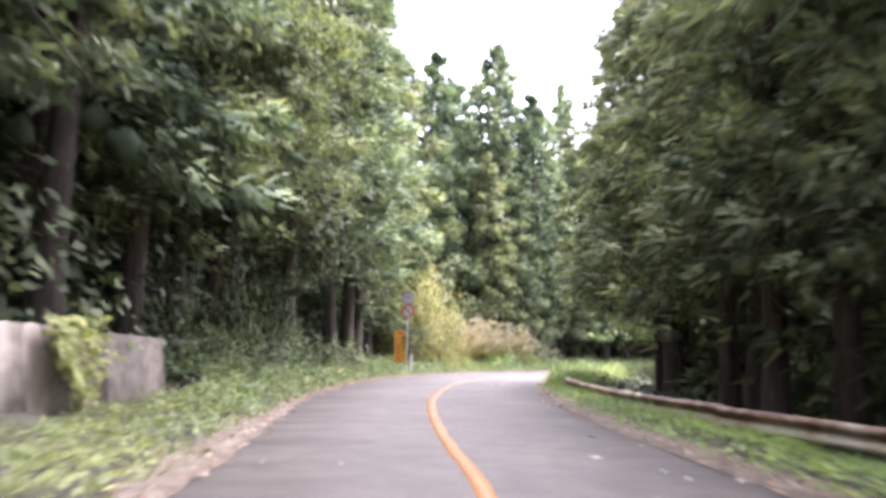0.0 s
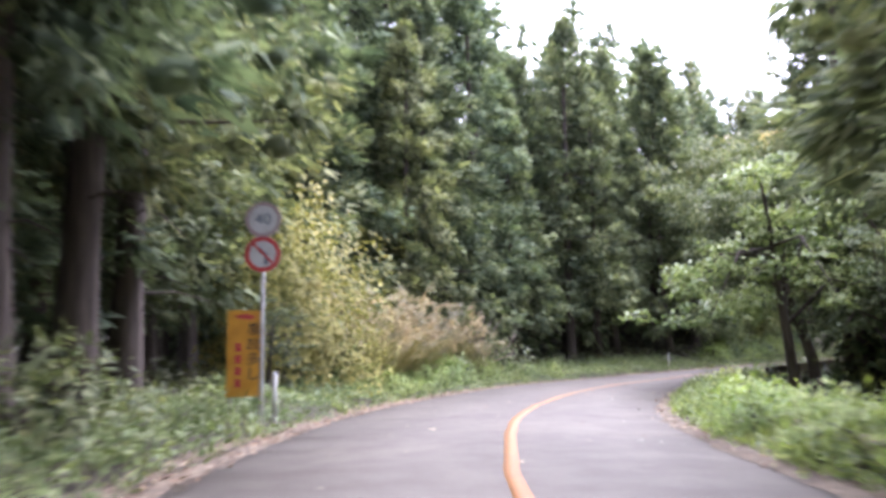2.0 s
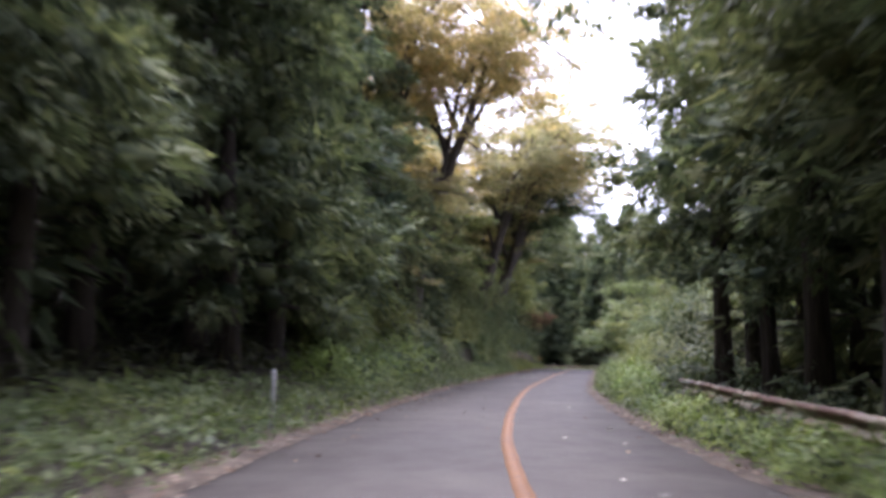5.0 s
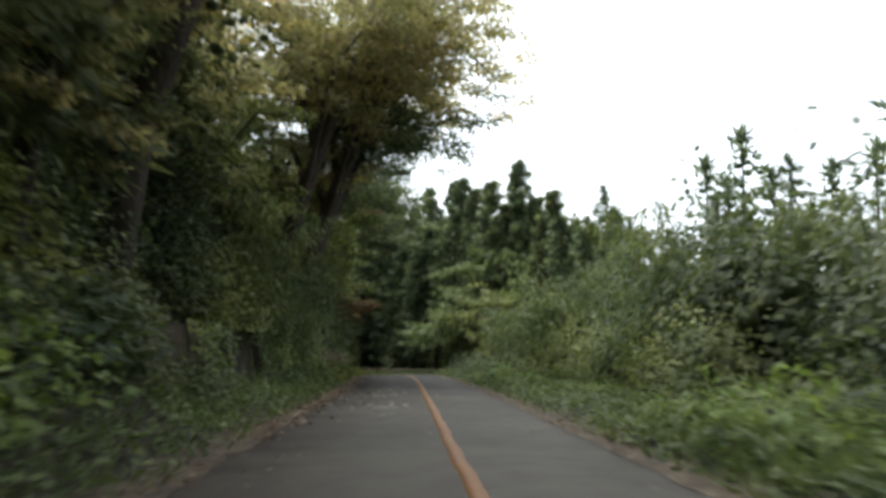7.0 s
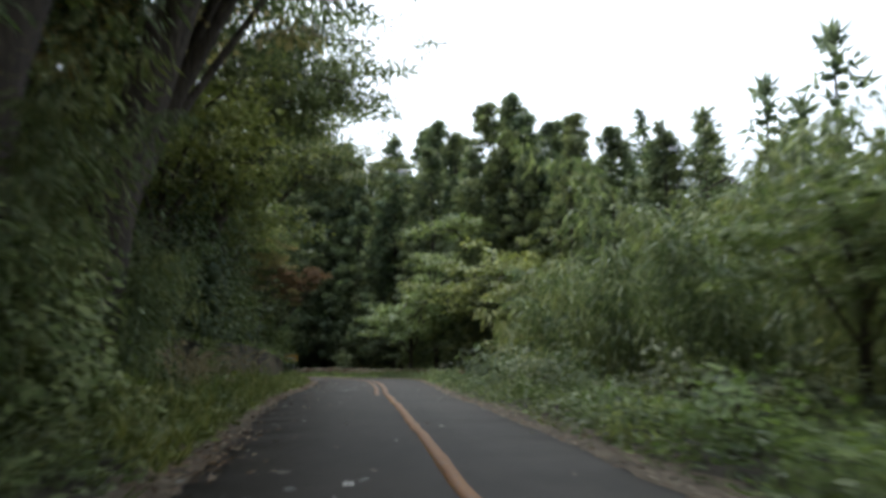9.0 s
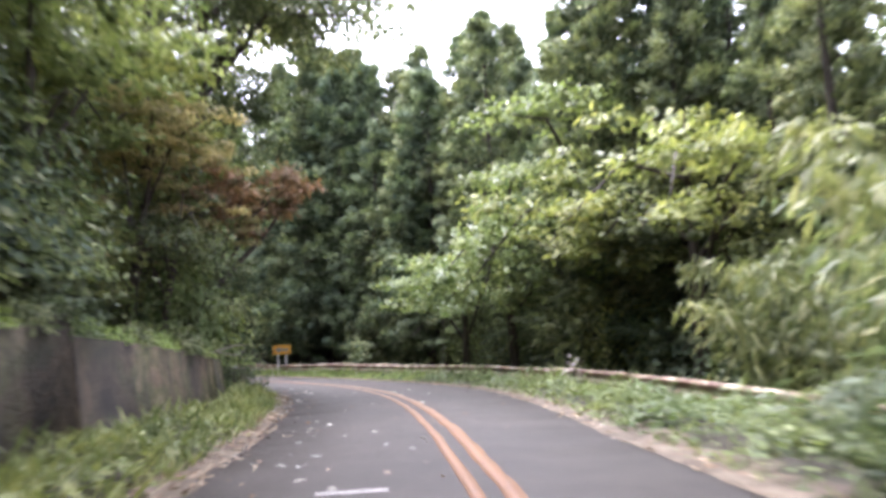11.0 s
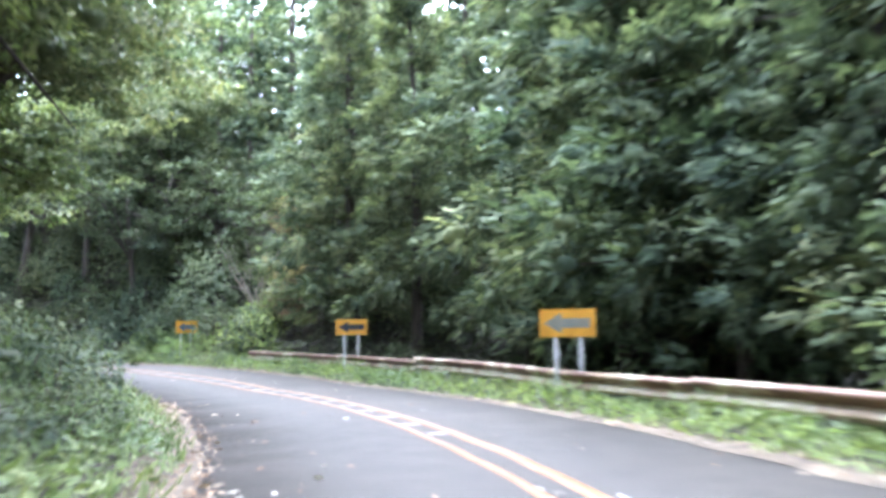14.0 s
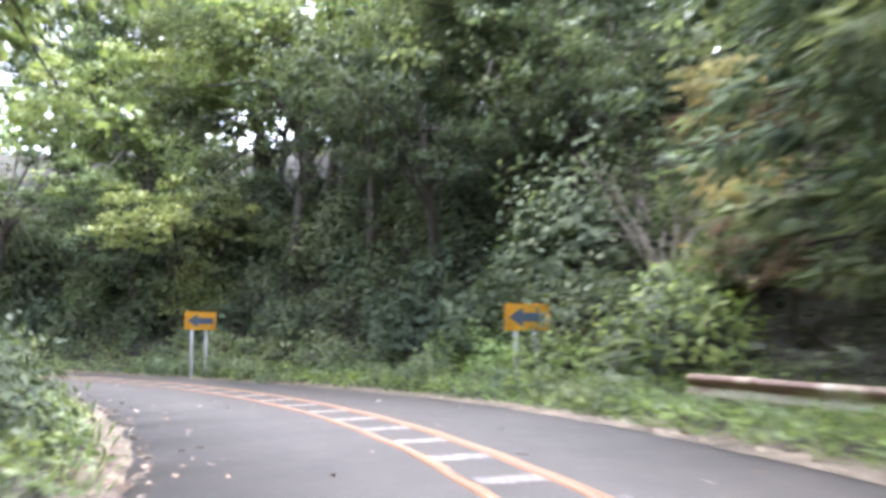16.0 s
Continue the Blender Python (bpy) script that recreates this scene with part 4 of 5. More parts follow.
def pampas_mesh(seed, n=190, h=2.0, spread=1.1, plumes=20):
    rng = np.random.default_rng(seed)
    a, r = rng.uniform(0, 2 * math.pi, n), spread * 0.35 * np.sqrt(rng.random(n))
    foot = np.column_stack([r * np.cos(a), r * np.sin(a), 0 * r])
    b = a + rng.normal(0, 0.7, n)
    hh = h * rng.uniform(0.35, 1.0, n)
    out = np.column_stack([np.cos(b), np.sin(b), 0 * b]) * (hh * rng.uniform(0.2, 0.95, n))[:, None]
    side = np.column_stack([-np.sin(b), np.cos(b), 0 * b]) * 0.014
    rows = []
    for t, w in ((0, 1.0), (0.45, 1.1), (0.8, 0.8), (1.0, 0.08)):
        c = foot + [0, 0, 1] * (hh * (t - 0.3 * t**3))[:, None] + out * t**1.8
        rows += [c - side * w, c + side * w]
    v = np.stack(rows, 1).reshape(-1, 3)
    i = np.arange(n)[:, None] * 8
    f = np.vstack([i + [0, 1, 3, 2], i + [2, 3, 5, 4], i + [4, 5, 7, 6]])
    stalks, base, way = [], [], []
    for k in range(plumes):
        q = rng.uniform(0, 2 * math.pi)
        d = np.array([math.cos(q), math.sin(q), 0])
        top = d * spread * rng.uniform(0.15, 0.85) + [0, 0, h * rng.uniform(0.5, 1.15)]
        tip = top + d * rng.uniform(0.15, 0.35) + [0, 0, rng.uniform(0.0, 0.22)]
        stalks.append(tube([(0, 0, 0), tuple(top * [0.4, 0.4, 0.6]), tuple(top), tuple(tip)], [0.008, 0.006, 0.005, 0.002], 4))
        m = 20
        w = rng.random(m)[:, None]
        base.append(top + (tip - top) * w)
        way.append(unit(tip - top) + d * 0.4 + rng.normal(0, 0.4, (m, 3)) - [0, 0, 0.25])
    base, way = np.vstack(base), np.vstack(way)
    pl = leaves(base, way, rng.normal(size=base.shape), 0.24 * rng.uniform(0.6, 1.2, len(base)), 0.045)
    return joined([(v, f)] + stalks), pl


def two_part(name, names, meshes, mats, label, category, group):
    t = thing(name, label, category, group)
    for n, piece, m, sm in zip(names, meshes, mats, (True, False)):
        np_part(n, *piece[:2], m, t, "", sm and n != "leaf_tuft", piece[2] if len(piece) > 2 else None)
    return t


class Kind:
    """One kind of plant with a few grown forms, set down again and again."""

    def __init__(self, forms):
        self.forms, self.used = forms, set()

    def put(self, rng, s, o, scale=1.0, form=None, sink=0.05, turn=None, z=None, tall=1.0):
        fresh = [k for k in range(len(self.forms)) if k not in self.used]
        i = (fresh[0] if fresh else int(rng.integers(len(self.forms)))) if form is None else form
        x, y = at(s, o)
        z = float(place_z(s, o)[0]) if z is None else z
        m = pose(float(x), float(y), z - sink, rng.normal(0, 1.0), rng.normal(0, 1.0), rng.uniform(0, 360) if turn is None else heading(s) + turn)
        ob = self.forms[i]
        if i in self.used:
            ob = copy_thing(ob, m)
        self.used.add(i)
        k = scale * rng.uniform(0.9, 1.12)
        ob.matrix_basis = m @ Matrix.Diagonal((k, k, k * tall, 1))
        return ob


def kinds(n, build):
    return Kind([build(i) for i in range(n)])


LEAFY = ("trunk", "crown")
CEDARS = kinds(4, lambda i: two_part("cedar_tree", LEAFY, cedar_mesh(10 + i, (16, 19, 20, 17)[i], (2.4, 3.6, 5.2, 1.6)[i], (3.4, 3.3, 3.4, 3.8)[i]), (BARK, CEDAR), "tall straight cedar with dense drooping dark green foliage", "tree", "cedar forest"))
FAR_CEDARS = kinds(2, lambda i: two_part("cedar_tree", LEAFY, cedar_mesh(20 + i, 17 + 2 * i, 1.2, 3.3, 50, 20, 0.5, 2, 0.66), (BARK, CEDAR), "cedar standing back in the dark forest", "tree", "cedar forest"))
TREES = kinds(3, lambda i: two_part("broadleaf_tree", LEAFY, broad_mesh(30 + i, (8, 10, 7)[i], (3.2, 3.8, 3.0)[i], 70, 52, 0.2, 0.2, (0.8, 0), 8, 0.65, 0.85), (BARK, BROAD), "broad-leaved tree with a dense uneven green crown", "tree", "roadside trees"))
LIGHT_TREES = kinds(2, lambda i: two_part("light_green_tree", LEAFY, broad_mesh(40 + i, (7, 8)[i], (3.2, 3.4)[i], 90, 66, 0.19, 0.2, (0.4, 0), 8, 0.55, 0.8), (BARK, BRIGHT), "broad-leaved tree with light yellow-green leaves", "tree", "roadside trees"))
BIG_TREES = kinds(2, lambda i: two_part("large_broadleaf_tree", LEAFY, broad_mesh(35 + i, (14, 12)[i], (6.0, 5.2)[i], 230, 130, 0.22, 0.22, ((4.5, 0.5), (3.0, -0.6))[i], 12, 0.6, 0.72, 0), (BARK, BROAD), "large spreading broad-leaved tree overhanging the road", "tree", "roadside trees"))
AUTUMN_TREES = kinds(2, lambda i: two_part("autumn_tree", LEAFY, broad_mesh(50 + i, (17, 9)[i], (5.2, 3.6)[i], (280, 120)[i], 96, 0.19, 0.16, ((4.5, 0), (1.0, 0))[i], 10, 0.32, 0.62, 0), (BARK, AUTUMN), "spreading tree with leaves turning yellow-brown", "tree", "roadside trees"))
SHADE_EVERGREENS = kinds(3, lambda i: two_part("evergreen_tree", LEAFY, broad_mesh(150 + i, (11, 9, 13)[i], (3.6, 3.2, 4.2)[i], (110, 90, 140)[i], 58, 0.19, 0.06, ((1.2, 0), (0.8, 0.3), (3.0, 0))[i], 10, 0.7, 0.85), (BARK, SHADE_EVERGREEN), "evergreen broad-leaved tree with climbing vines, forest shade put into its dark leaves", "tree", "roadside trees"))
RUSSET_TREES = kinds(2, lambda i: two_part("russet_tree", LEAFY, broad_mesh(55 + i, (7, 6.0)[i], (2.4, 1.9)[i], 56, 60, 0.2, (0.25, 0.62)[i], ((0, 0), (3.6, 0))[i], 7, 0.65, 1.0, 0), (BARK, RUSSET), "small tree with reddish-brown autumn leaves", "tree", "roadside trees"))
SHRUBS = kinds(3, lambda i: two_part("shrub", ("woody_base", "foliage"), mound_mesh(60 + i, (1.0, 1.3, 0.8)[i], 1.0, (1.3, 1.6, 1.1)[i], 560, 0.2), (BARK, BROAD), "rounded dark green roadside shrub", "shrub", "roadside shrubs"))
# leaf colour darkened in place of the shade from overhanging trees
DIM_SHRUBS = kinds(3, lambda i: two_part("evergreen_shrub", ("woody_base", "foliage"), mound_mesh(160 + i, (1.0, 1.3, 0.8)[i], 1.0, (1.3, 1.6, 1.1)[i], 900, 0.15), (BARK, SHADE_EVERGREEN), "shrub on the shaded bank with that shade put into its dark leaves", "shrub", "roadside shrubs"))
HEDGE = kinds(3, lambda i: two_part("bright_shrub", ("woody_base", "foliage"), mound_mesh(65 + i, (0.8, 0.95, 0.7)[i], 0.75, (0.75, 0.9, 0.62)[i], 620, 0.13, 0.25, 0.5), (BARK, LIME), "low bright yellow-green shrub along the road edge", "shrub", "bright verge shrubs"))
KUDZU = kinds(3, lambda i: two_part("vine_mound", ("woody_base", "foliage"), mound_mesh(70 + i, (2.6, 3.0, 2.2)[i], (2.2, 2.6, 2.4)[i], (4.2, 5.2, 3.4)[i], 2500, 0.205, 0.22, 0.8, 0.7), (BARK, BROAD), "tall mound of broad-leaved climbing vines", "vines", "vine mounds"))
LIGHT_KUDZU = kinds(2, lambda i: two_part("light_vine_mound", ("woody_base", "foliage"), mound_mesh(75 + i, 2.4, (2.2, 2.8)[i], (4.4, 3.6)[i], 4200, 0.165, 0.22, 0.85, 0.7), (BARK, BRIGHT), "mound of pale green broad-leaved vines", "vines", "vine mounds"))

OLIVE_VINES = kinds(1, lambda i: two_part("yellowing_vine_mound", ("woody_base", "foliage"), mound_mesh(78, 2.4, 2.2, 4.6, 12000, 0.115, 0.26, 0.8, 0.7), (BARK, OLIVE), "cone of yellow-green vines beside dry pampas grass", "vines", "vine mounds"))


def bamboo(i):
    t = thing("bamboo_clump", "arching clump of feathery light green bamboo", "bamboo", "bamboo")
    wood, (v, f) = bamboo_mesh(80 + i, (7.5, 6.0)[i], (4.2, 3.6)[i])
    for w in wood:
        np_part("culm", *w, BAMBOO, t, "", True)
    np_part("foliage", v, f, BAMBOO, t)
    return t


BAMBOOS = kinds(2, bamboo)
PAMPAS = kinds(3, lambda i: two_part("pampas_grass", ("leaf_tuft", "plume_spray"), pampas_mesh(90 + i), (STRAW, PLUME), "tuft of dry pampas grass with pale tan plumes", "grass", "pampas grass"))

# ---- vegetation: where it grows ----
grow = np.random.default_rng(77)


def fill(kind, s0, s1, o0, o1, n, lo=0.85, hi=1.2, gap=1.5, **more):
    """n plants spread over a stretch of roadside, kept apart from one another."""
    done = []
    tries = 0
    while len(done) < n and tries < n * 30:
        tries += 1
        s, o = grow.uniform(s0, s1), grow.uniform(o0, o1)
        x, y = at(s, o)
        s2, o2 = along(x, y)
        if abs(o2[0] - o) > 1.0 or any((x - a) ** 2 + (y - b) ** 2 < gap * gap for a, b in done):
            continue
        done.append((x, y))
        kind.put(grow, s, o, grow.uniform(lo, hi), **more)


class Woods:
    """Trees of the deep forest, which are joined into one mass later."""

    def __init__(self):
        self.spots = []

    def put(self, rng, s, o, scale=1.0):
        self.spots.append((s, o, scale))


WOODS = Woods()


def row(kind, s0, s1, step, o, wander=0.5, lo=0.9, hi=1.1, forms=None, **more):
    """A row of plants along the road."""
    q = s0
    while q < s1:
        f = None if forms is None else forms[int(grow.integers(len(forms)))]
        kind.put(grow, q + grow.normal(0, 0.25 * step), o + grow.normal(0, wander), grow.uniform(lo, hi), f, **more)
        q += step


# first bend, outer side: vines, dark trees, cedars
row(KUDZU, 13, 20, 3.2, -7.0, 0.2, 0.6, 0.75)
row(KUDZU, 8, 20, 3.0, -8.6, 0.3, 1.2, 1.5)
fill(TREES, 0, 12, -9.5, -6.8, 4, 0.95, 1.3, 3.0)
BIG_TREES.put(grow, 19.0, -7.4, 0.9, 1, turn=0)
row(CEDARS, 13, 39, 3.3, -5.6, 0.25, 1.0, 1.12, (2, 1, 2))
# darkened leaves where the canopy's shade belongs
row(SHADE_EVERGREENS, 3, 27, 3.3, -6.9, 0.3, 0.9, 1.1, (0, 1, 2), turn=0)
row(SHADE_EVERGREENS, 26, 36, 3.0, -8.6, 0.4, 0.8, 1.0, (0, 1), turn=0)
for q, k in ((18.4, 0.5), (22.6, 0.55), (26.2, 0.42)):
    KUDZU.put(grow, q, -6.0, k, 2, tall=2.4)
row(CEDARS, 39, 54, 2.5, -9.8, 0.4, 1.05, 1.2, (0, 1))
fill(CEDARS, 4, 40, -13, -9.2, 9, 0.95, 1.1, 2.8)
fill(WOODS, 0, 60, -28, -13, 34, 0.9, 1.2, 2.8)
row(SHRUBS, 17.2, 32, 1.6, -5.0, 0.4, 0.6, 0.95)
OLIVE_VINES.put(grow, 40.2, -5.8, 0.92, 0, turn=0, tall=1.1)
LIGHT_KUDZU.put(grow, 42.0, -5.9, 0.6, 1, turn=40)
SHADE_EVERGREENS.put(grow, 37.6, -4.9, 0.27, 1)
fill(PAMPAS, 42, 49.5, -5.9, -4.4, 36, 0.7, 1.3, 0.4)
row(HEDGE, 41, 50, 0.8, -4.2, 0.2, 0.75, 1.05)
row(HEDGE, 40, 56, 0.9, -3.9, 0.3, 0.45, 0.7)
fill(SHRUBS, 46.5, 53, -5.8, -4.2, 5, 0.7, 1.1, 1.0)
row(CEDARS, 49, 60, 2.5, -7.2, 0.4, 0.88, 1.0, (0, 1, 0))
row(CEDARS, 60, 70, 2.6, -6.7, 0.3, 0.9, 1.0, (1, 2, 1))
row(CEDARS, 70, 80, 2.4, -6.0, 0.25, 0.92, 1.0, (0, 3))
row(FAR_CEDARS, 50, 78, 3.2, -9.4, 0.6, 0.95, 1.1)
fill(WOODS, 46, 86, -27, -11, 34, 0.9, 1.25, 2.4)
# behind the start of the drive: unseen trees added to cut off the open sky's light
row(FAR_CEDARS, -20, 0, 2.6, 7.4, 0.4, 0.9, 1.05)
row(FAR_CEDARS, -20, 4, 2.8, -8.0, 0.5, 0.9, 1.05)
row(TREES, -20, 6, 4.0, -6.6, 0.4, 0.9, 1.1)
row(FAR_CEDARS, -30, -18, 2.2, -1.0, 5.0, 0.9, 1.1)
row(CEDARS, 14, 40, 3.6, -9.2, 0.5, 0.95, 1.1, (0, 1, 3))
# first bend, inner side
row(HEDGE, 24.5, 38, 0.7, 4.7, 0.25, 0.6, 0.85)
row(HEDGE, 28, 40, 0.8, 5.6, 0.3, 0.65, 0.9)
row(HEDGE, 40, 54, 1.0, 5.0, 0.3, 0.4, 0.6)
row(CEDARS, 2, 33, 2.7, 8.3, 0.4, 1.0, 1.15, (1, 2, 1))
row(FAR_CEDARS, 0, 34, 3.2, 11.2, 0.6, 1.0, 1.15)
fill(WOODS, -8, 50, 13, 26, 26, 0.9, 1.2, 2.6)
BIG_TREES.put(grow, 51.8, 7.2, 0.7, 1, turn=180)
BIG_TREES.put(grow, 58.0, 8.4, 0.86, 0, turn=180)
fill(TREES, 46, 56, 8.6, 11, 3, 0.7, 0.9, 2.4)
SHADE_EVERGREENS.put(grow, 56.0, 9.8, 0.8, 0, turn=180)
LIGHT_TREES.put(grow, 45.5, 6.8, 0.92, 1, turn=180)
row(CEDARS, 58, 80, 2.8, 7.2, 0.3, 0.95, 1.08, (1, 2))
fill(WOODS, 52, 84, 11, 24, 14, 0.9, 1.1, 2.6)
row(HEDGE, 53, 74, 0.7, 3.95, 0.12, 0.42, 0.6)
row(HEDGE, 74, 84, 0.8, 4.3, 0.25, 0.7, 1.05)
row(SHRUBS, 56, 74, 1.6, 7.4, 0.3, 0.7, 1.0)
row(SHRUBS, 74, 84, 1.6, 6.4, 0.3, 0.8, 1.2)
# the straight
row(TREES, 83, 93, 3.0, -6.2, 0.3, 0.7, 0.85)
row(KUDZU, 84, 96, 3.2, -6.6, 0.3, 0.6, 0.8)
row(TREES, 109, 135, 4.4, -7.4, 0.3, 1.0, 1.3)
LIGHT_KUDZU.put(grow, 98, -4.6, 0.62, 0)
LIGHT_KUDZU.put(grow, 102, -4.7, 0.7, 1)
LIGHT_KUDZU.put(grow, 91, 5.4, 0.5, 0)
LIGHT_KUDZU.put(grow, 96, 5.8, 0.55, 1)
row(SHRUBS, 86, 108, 0.9, -3.3, 0.25, 0.35, 0.6)
row(SHRUBS, 84, 106, 1.1, 5.6, 0.4, 0.5, 0.75)
LIGHT_KUDZU.put(grow, 87, 6.2, 0.55, 1)
LIGHT_KUDZU.put(grow, 93.5, -5.2, 0.6, 1)
LIGHT_TREES.put(grow, 101.5, 6.6, 0.55, 0)
AUTUMN_TREES.put(grow, 83.0, -5.4, 0.85, 1)
AUTUMN_TREES.put(grow, 87.5, -5.9, 1.0, 0, turn=-4)
row(LIGHT_TREES, 97, 106, 3.2, -6.6, 0.3, 0.8, 0.95)
AUTUMN_TREES.put(grow, 102.0, -5.0, 1.1, 0, turn=-4)
AUTUMN_TREES.put(grow, 105.5, -4.7, 1.12, 0, turn=0)
BIG_TREES.put(grow, 108.0, -5.2, 0.95, 0, turn=0)
AUTUMN_TREES.put(grow, 93, -7.0, 1.0, 1)
AUTUMN_TREES.put(grow, 84.5, -8.0, 0.9, 0, turn=-10)
# small trees whose dark leaf colour stands in for the gloom underneath
row(SHADE_EVERGREENS, 90, 101, 3.0, -6.3, 0.3, 0.5, 0.66, (0, 1))
# light-leaved kinds here: brightness put into leaf colour on a deeply shaded bank
LIGHT_TREES.put(grow, 113.5, -5.4, 1.05, 0)
LIGHT_TREES.put(grow, 119.5, -5.6, 1.1, 1)
LIGHT_TREES.put(grow, 126.0, -5.4, 1.0, 0)
row(LIGHT_KUDZU, 117, 131, 4.5, -5.9, 0.2, 0.6, 0.75)
row(KUDZU, 111, 131, 3.4, -5.9, 0.2, 0.8, 1.0)
row(LIGHT_TREES, 122, 136, 4.0, -6.4, 0.3, 0.9, 1.1)
row(CEDARS, 156, 160, 1.6, 11.0, 0.6, 1.05, 1.2, (3, 0))
fill(TREES, 76, 131, -10, -8, 7, 0.9, 1.2, 2.8)
fill(FAR_CEDARS, 80, 128, -18, -10, 12, 0.9, 1.1, 3.0)
fill(WOODS, 84, 135, -32, -16, 26, 0.9, 1.1, 3.0)
row(BAMBOOS, 95, 108, 2.4, -4.9, 0.2, 0.65, 0.85)
row(SHRUBS, 85, 134, 2.2, -5.4, 0.25, 0.55, 0.85)
row(SHRUBS, 74, 87, 1.3, -4.1, 0.3, 0.7, 1.0)
row(HEDGE, 80, 106, 2.2, 4.6, 0.5, 0.6, 0.95)
row(BAMBOOS, 92, 110, 2.7, 8.8, 0.6, 0.85, 1.1)
row(BAMBOOS, 111, 122, 2.4, 8.6, 0.4, 1.1, 1.3)
row(BAMBOOS, 122, 128, 2.4, 9.4, 0.3, 0.95, 1.1)
for q in np.arange(110, 131, 0.85):
    KIND = HEDGE if q % 3 < 1.5 else SHRUBS
    KIND.put(grow, q, float(np.interp(q, [110, 118, 125, 131], [-4.2, -3.8, -3.0, -2.35])) - 0.5, 0.38, z=float(road_z(q) + np.interp(q, [90, 120, 131], [1.7, 1.65, 1.15])), sink=0.02)
row(SHRUBS, 109, 120, 0.9, 4.8, 0.3, 0.6, 0.9)
row(KUDZU, 83, 96, 3.4, 8.0, 0.5, 0.75, 0.95)
fill(TREES, 102, 124, 11, 16, 5, 0.7, 0.95, 3.0)
row(KUDZU, 84, 95, 3.0, 9.8, 0.5, 0.85, 1.05)
row(BAMBOOS, 87, 95, 2.6, 11.4, 0.5, 1.0, 1.2)
fill(PAMPAS, 108, 117, -4.0, -3.2, 16, 0.4, 0.6, 0.35)
fill(CEDARS, 80, 90, 12, 18, 5, 0.6, 0.75, 2.5)
row(KUDZU, 124, 142, 3.4, 10.8, 0.5, 0.95, 1.15)
LIGHT_KUDZU.put(grow, 136.0, 10.2, 1.0, 0, tall=1.2)
LIGHT_KUDZU.put(grow, 141.5, 10.0, 0.95, 1, tall=1.2)
RUSSET_TREES.put(grow, 132.5, -3.7, 0.9, 1, turn=0)
TREES.put(grow, 131.0, -3.9, 0.55, 0)
LIGHT_KUDZU.put(grow, 132.0, -3.6, 0.62, 0, tall=1.2)
# the high cedar stand beyond the second bend
for s, o, k in ((155, 11.5, 0.98), (158.5, 15.5, 1.05), (154.0, 14.2, 1.05), (157.0, 19.0, 1.12), (152.6, 16.0, 1.1), (156.0, 21.5, 1.2), (151.2, 17.8, 1.14), (154.5, 24.0, 1.2), (150.0, 19.6, 1.2), (147.0, 20.5, 1.2), (139.6, 12.0, 0.98), (136.4, 11.2, 0.96), (135.0, 12.6, 1.03), (133.6, 13.6, 1.02), (134.2, 15.6, 0.9), (134.8, 18.0, 0.78), (137.5, 15.0, 0.9)):
    CEDARS.put(grow, s, o, k * 1.08, 2 if o > 16 else 3)
PALE_PLANTS = kinds(1, lambda i: two_part("pale_plant", ("woody_base", "foliage"), mound_mesh(97, 0.22, 0.2, 0.75, 90, 0.11, 0.35, 0.7), (BARK, PALE), "small plant with pale whitish leaves beside the guardrail", "plant", ""))
PALE_PLANTS.put(grow, 128.4, 4.9, 1.0, 0)
# second bend, outer side
row(CEDARS, 148, 172, 2.4, 9.6, 0.5, 0.9, 1.05, (3, 0, 1))
row(CEDARS, 116, 122, 2.3, 13.4, 0.6, 0.45, 0.55, (3, 0))
row(CEDARS, 122, 134, 2.2, 12.6, 0.6, 0.72, 0.85, (3, 0, 3))
row(FAR_CEDARS, 116, 134, 2.4, 16.5, 0.6, 0.52, 0.64)
row(CEDARS, 135, 152, 1.9, 11.8, 0.5, 0.85, 1.0, (1, 0, 3))
row(CEDARS, 150, 172, 3.4, 14.5, 1.0, 0.9, 1.1, (1, 2, 0))
fill(WOODS, 112, 132, 17, 34, 14, 0.55, 0.68, 2.6)
fill(WOODS, 134, 190, 16, 36, 44, 0.95, 1.15, 2.4)
row(KUDZU, 144, 172, 4.2, 12.0, 0.6, 0.6, 0.85)
LIGHT_TREES.put(grow, 139.0, 8.4, 1.15, 1)
LIGHT_TREES.put(grow, 142.5, 8.2, 1.05, 0)
LIGHT_TREES.put(grow, 136.0, 10.0, 1.4, 1)
LIGHT_TREES.put(grow, 131.0, 9.8, 1.4, 0)
TREES.put(grow, 146.5, 9.8, 0.85, 0)
TREES.put(grow, 150.5, 10.2, 0.8, 2)
TREES.put(grow, 133.0, 11.0, 1.0, 1)
fill(TREES, 142, 158, 9.2, 10.2, 3, 0.55, 0.7, 3.0)
row(SHRUBS, 124, 143, 1.9, 7.9, 0.3, 0.45, 0.7)
row(SHRUBS, 143, 172, 3.2, 8.2, 0.4, 0.5, 0.8)
fill(DIM_SHRUBS, 172, 204, 6.6, 10.0, 30, 0.8, 1.3, 1.2)
fill(KUDZU, 174, 206, 9, 15, 11, 0.7, 1.0, 2.4)
fill(TREES, 170, 210, 9, 18, 16, 0.8, 1.2, 2.6)
fill(LIGHT_TREES, 184, 206, 7, 13, 9, 0.85, 1.15, 2.6)
row(TREES, 186, 204, 2.4, 7.8, 0.4, 0.6, 0.8)
row(LIGHT_KUDZU, 188, 204, 3.4, 8.0, 0.4, 0.5, 0.7)
fill(BIG_TREES, 178, 186, 12, 16, 2, 0.75, 0.9, 4.0)
row(DIM_SHRUBS, 172, 204, 1.0, 7.4, 0.5, 0.8, 1.2)
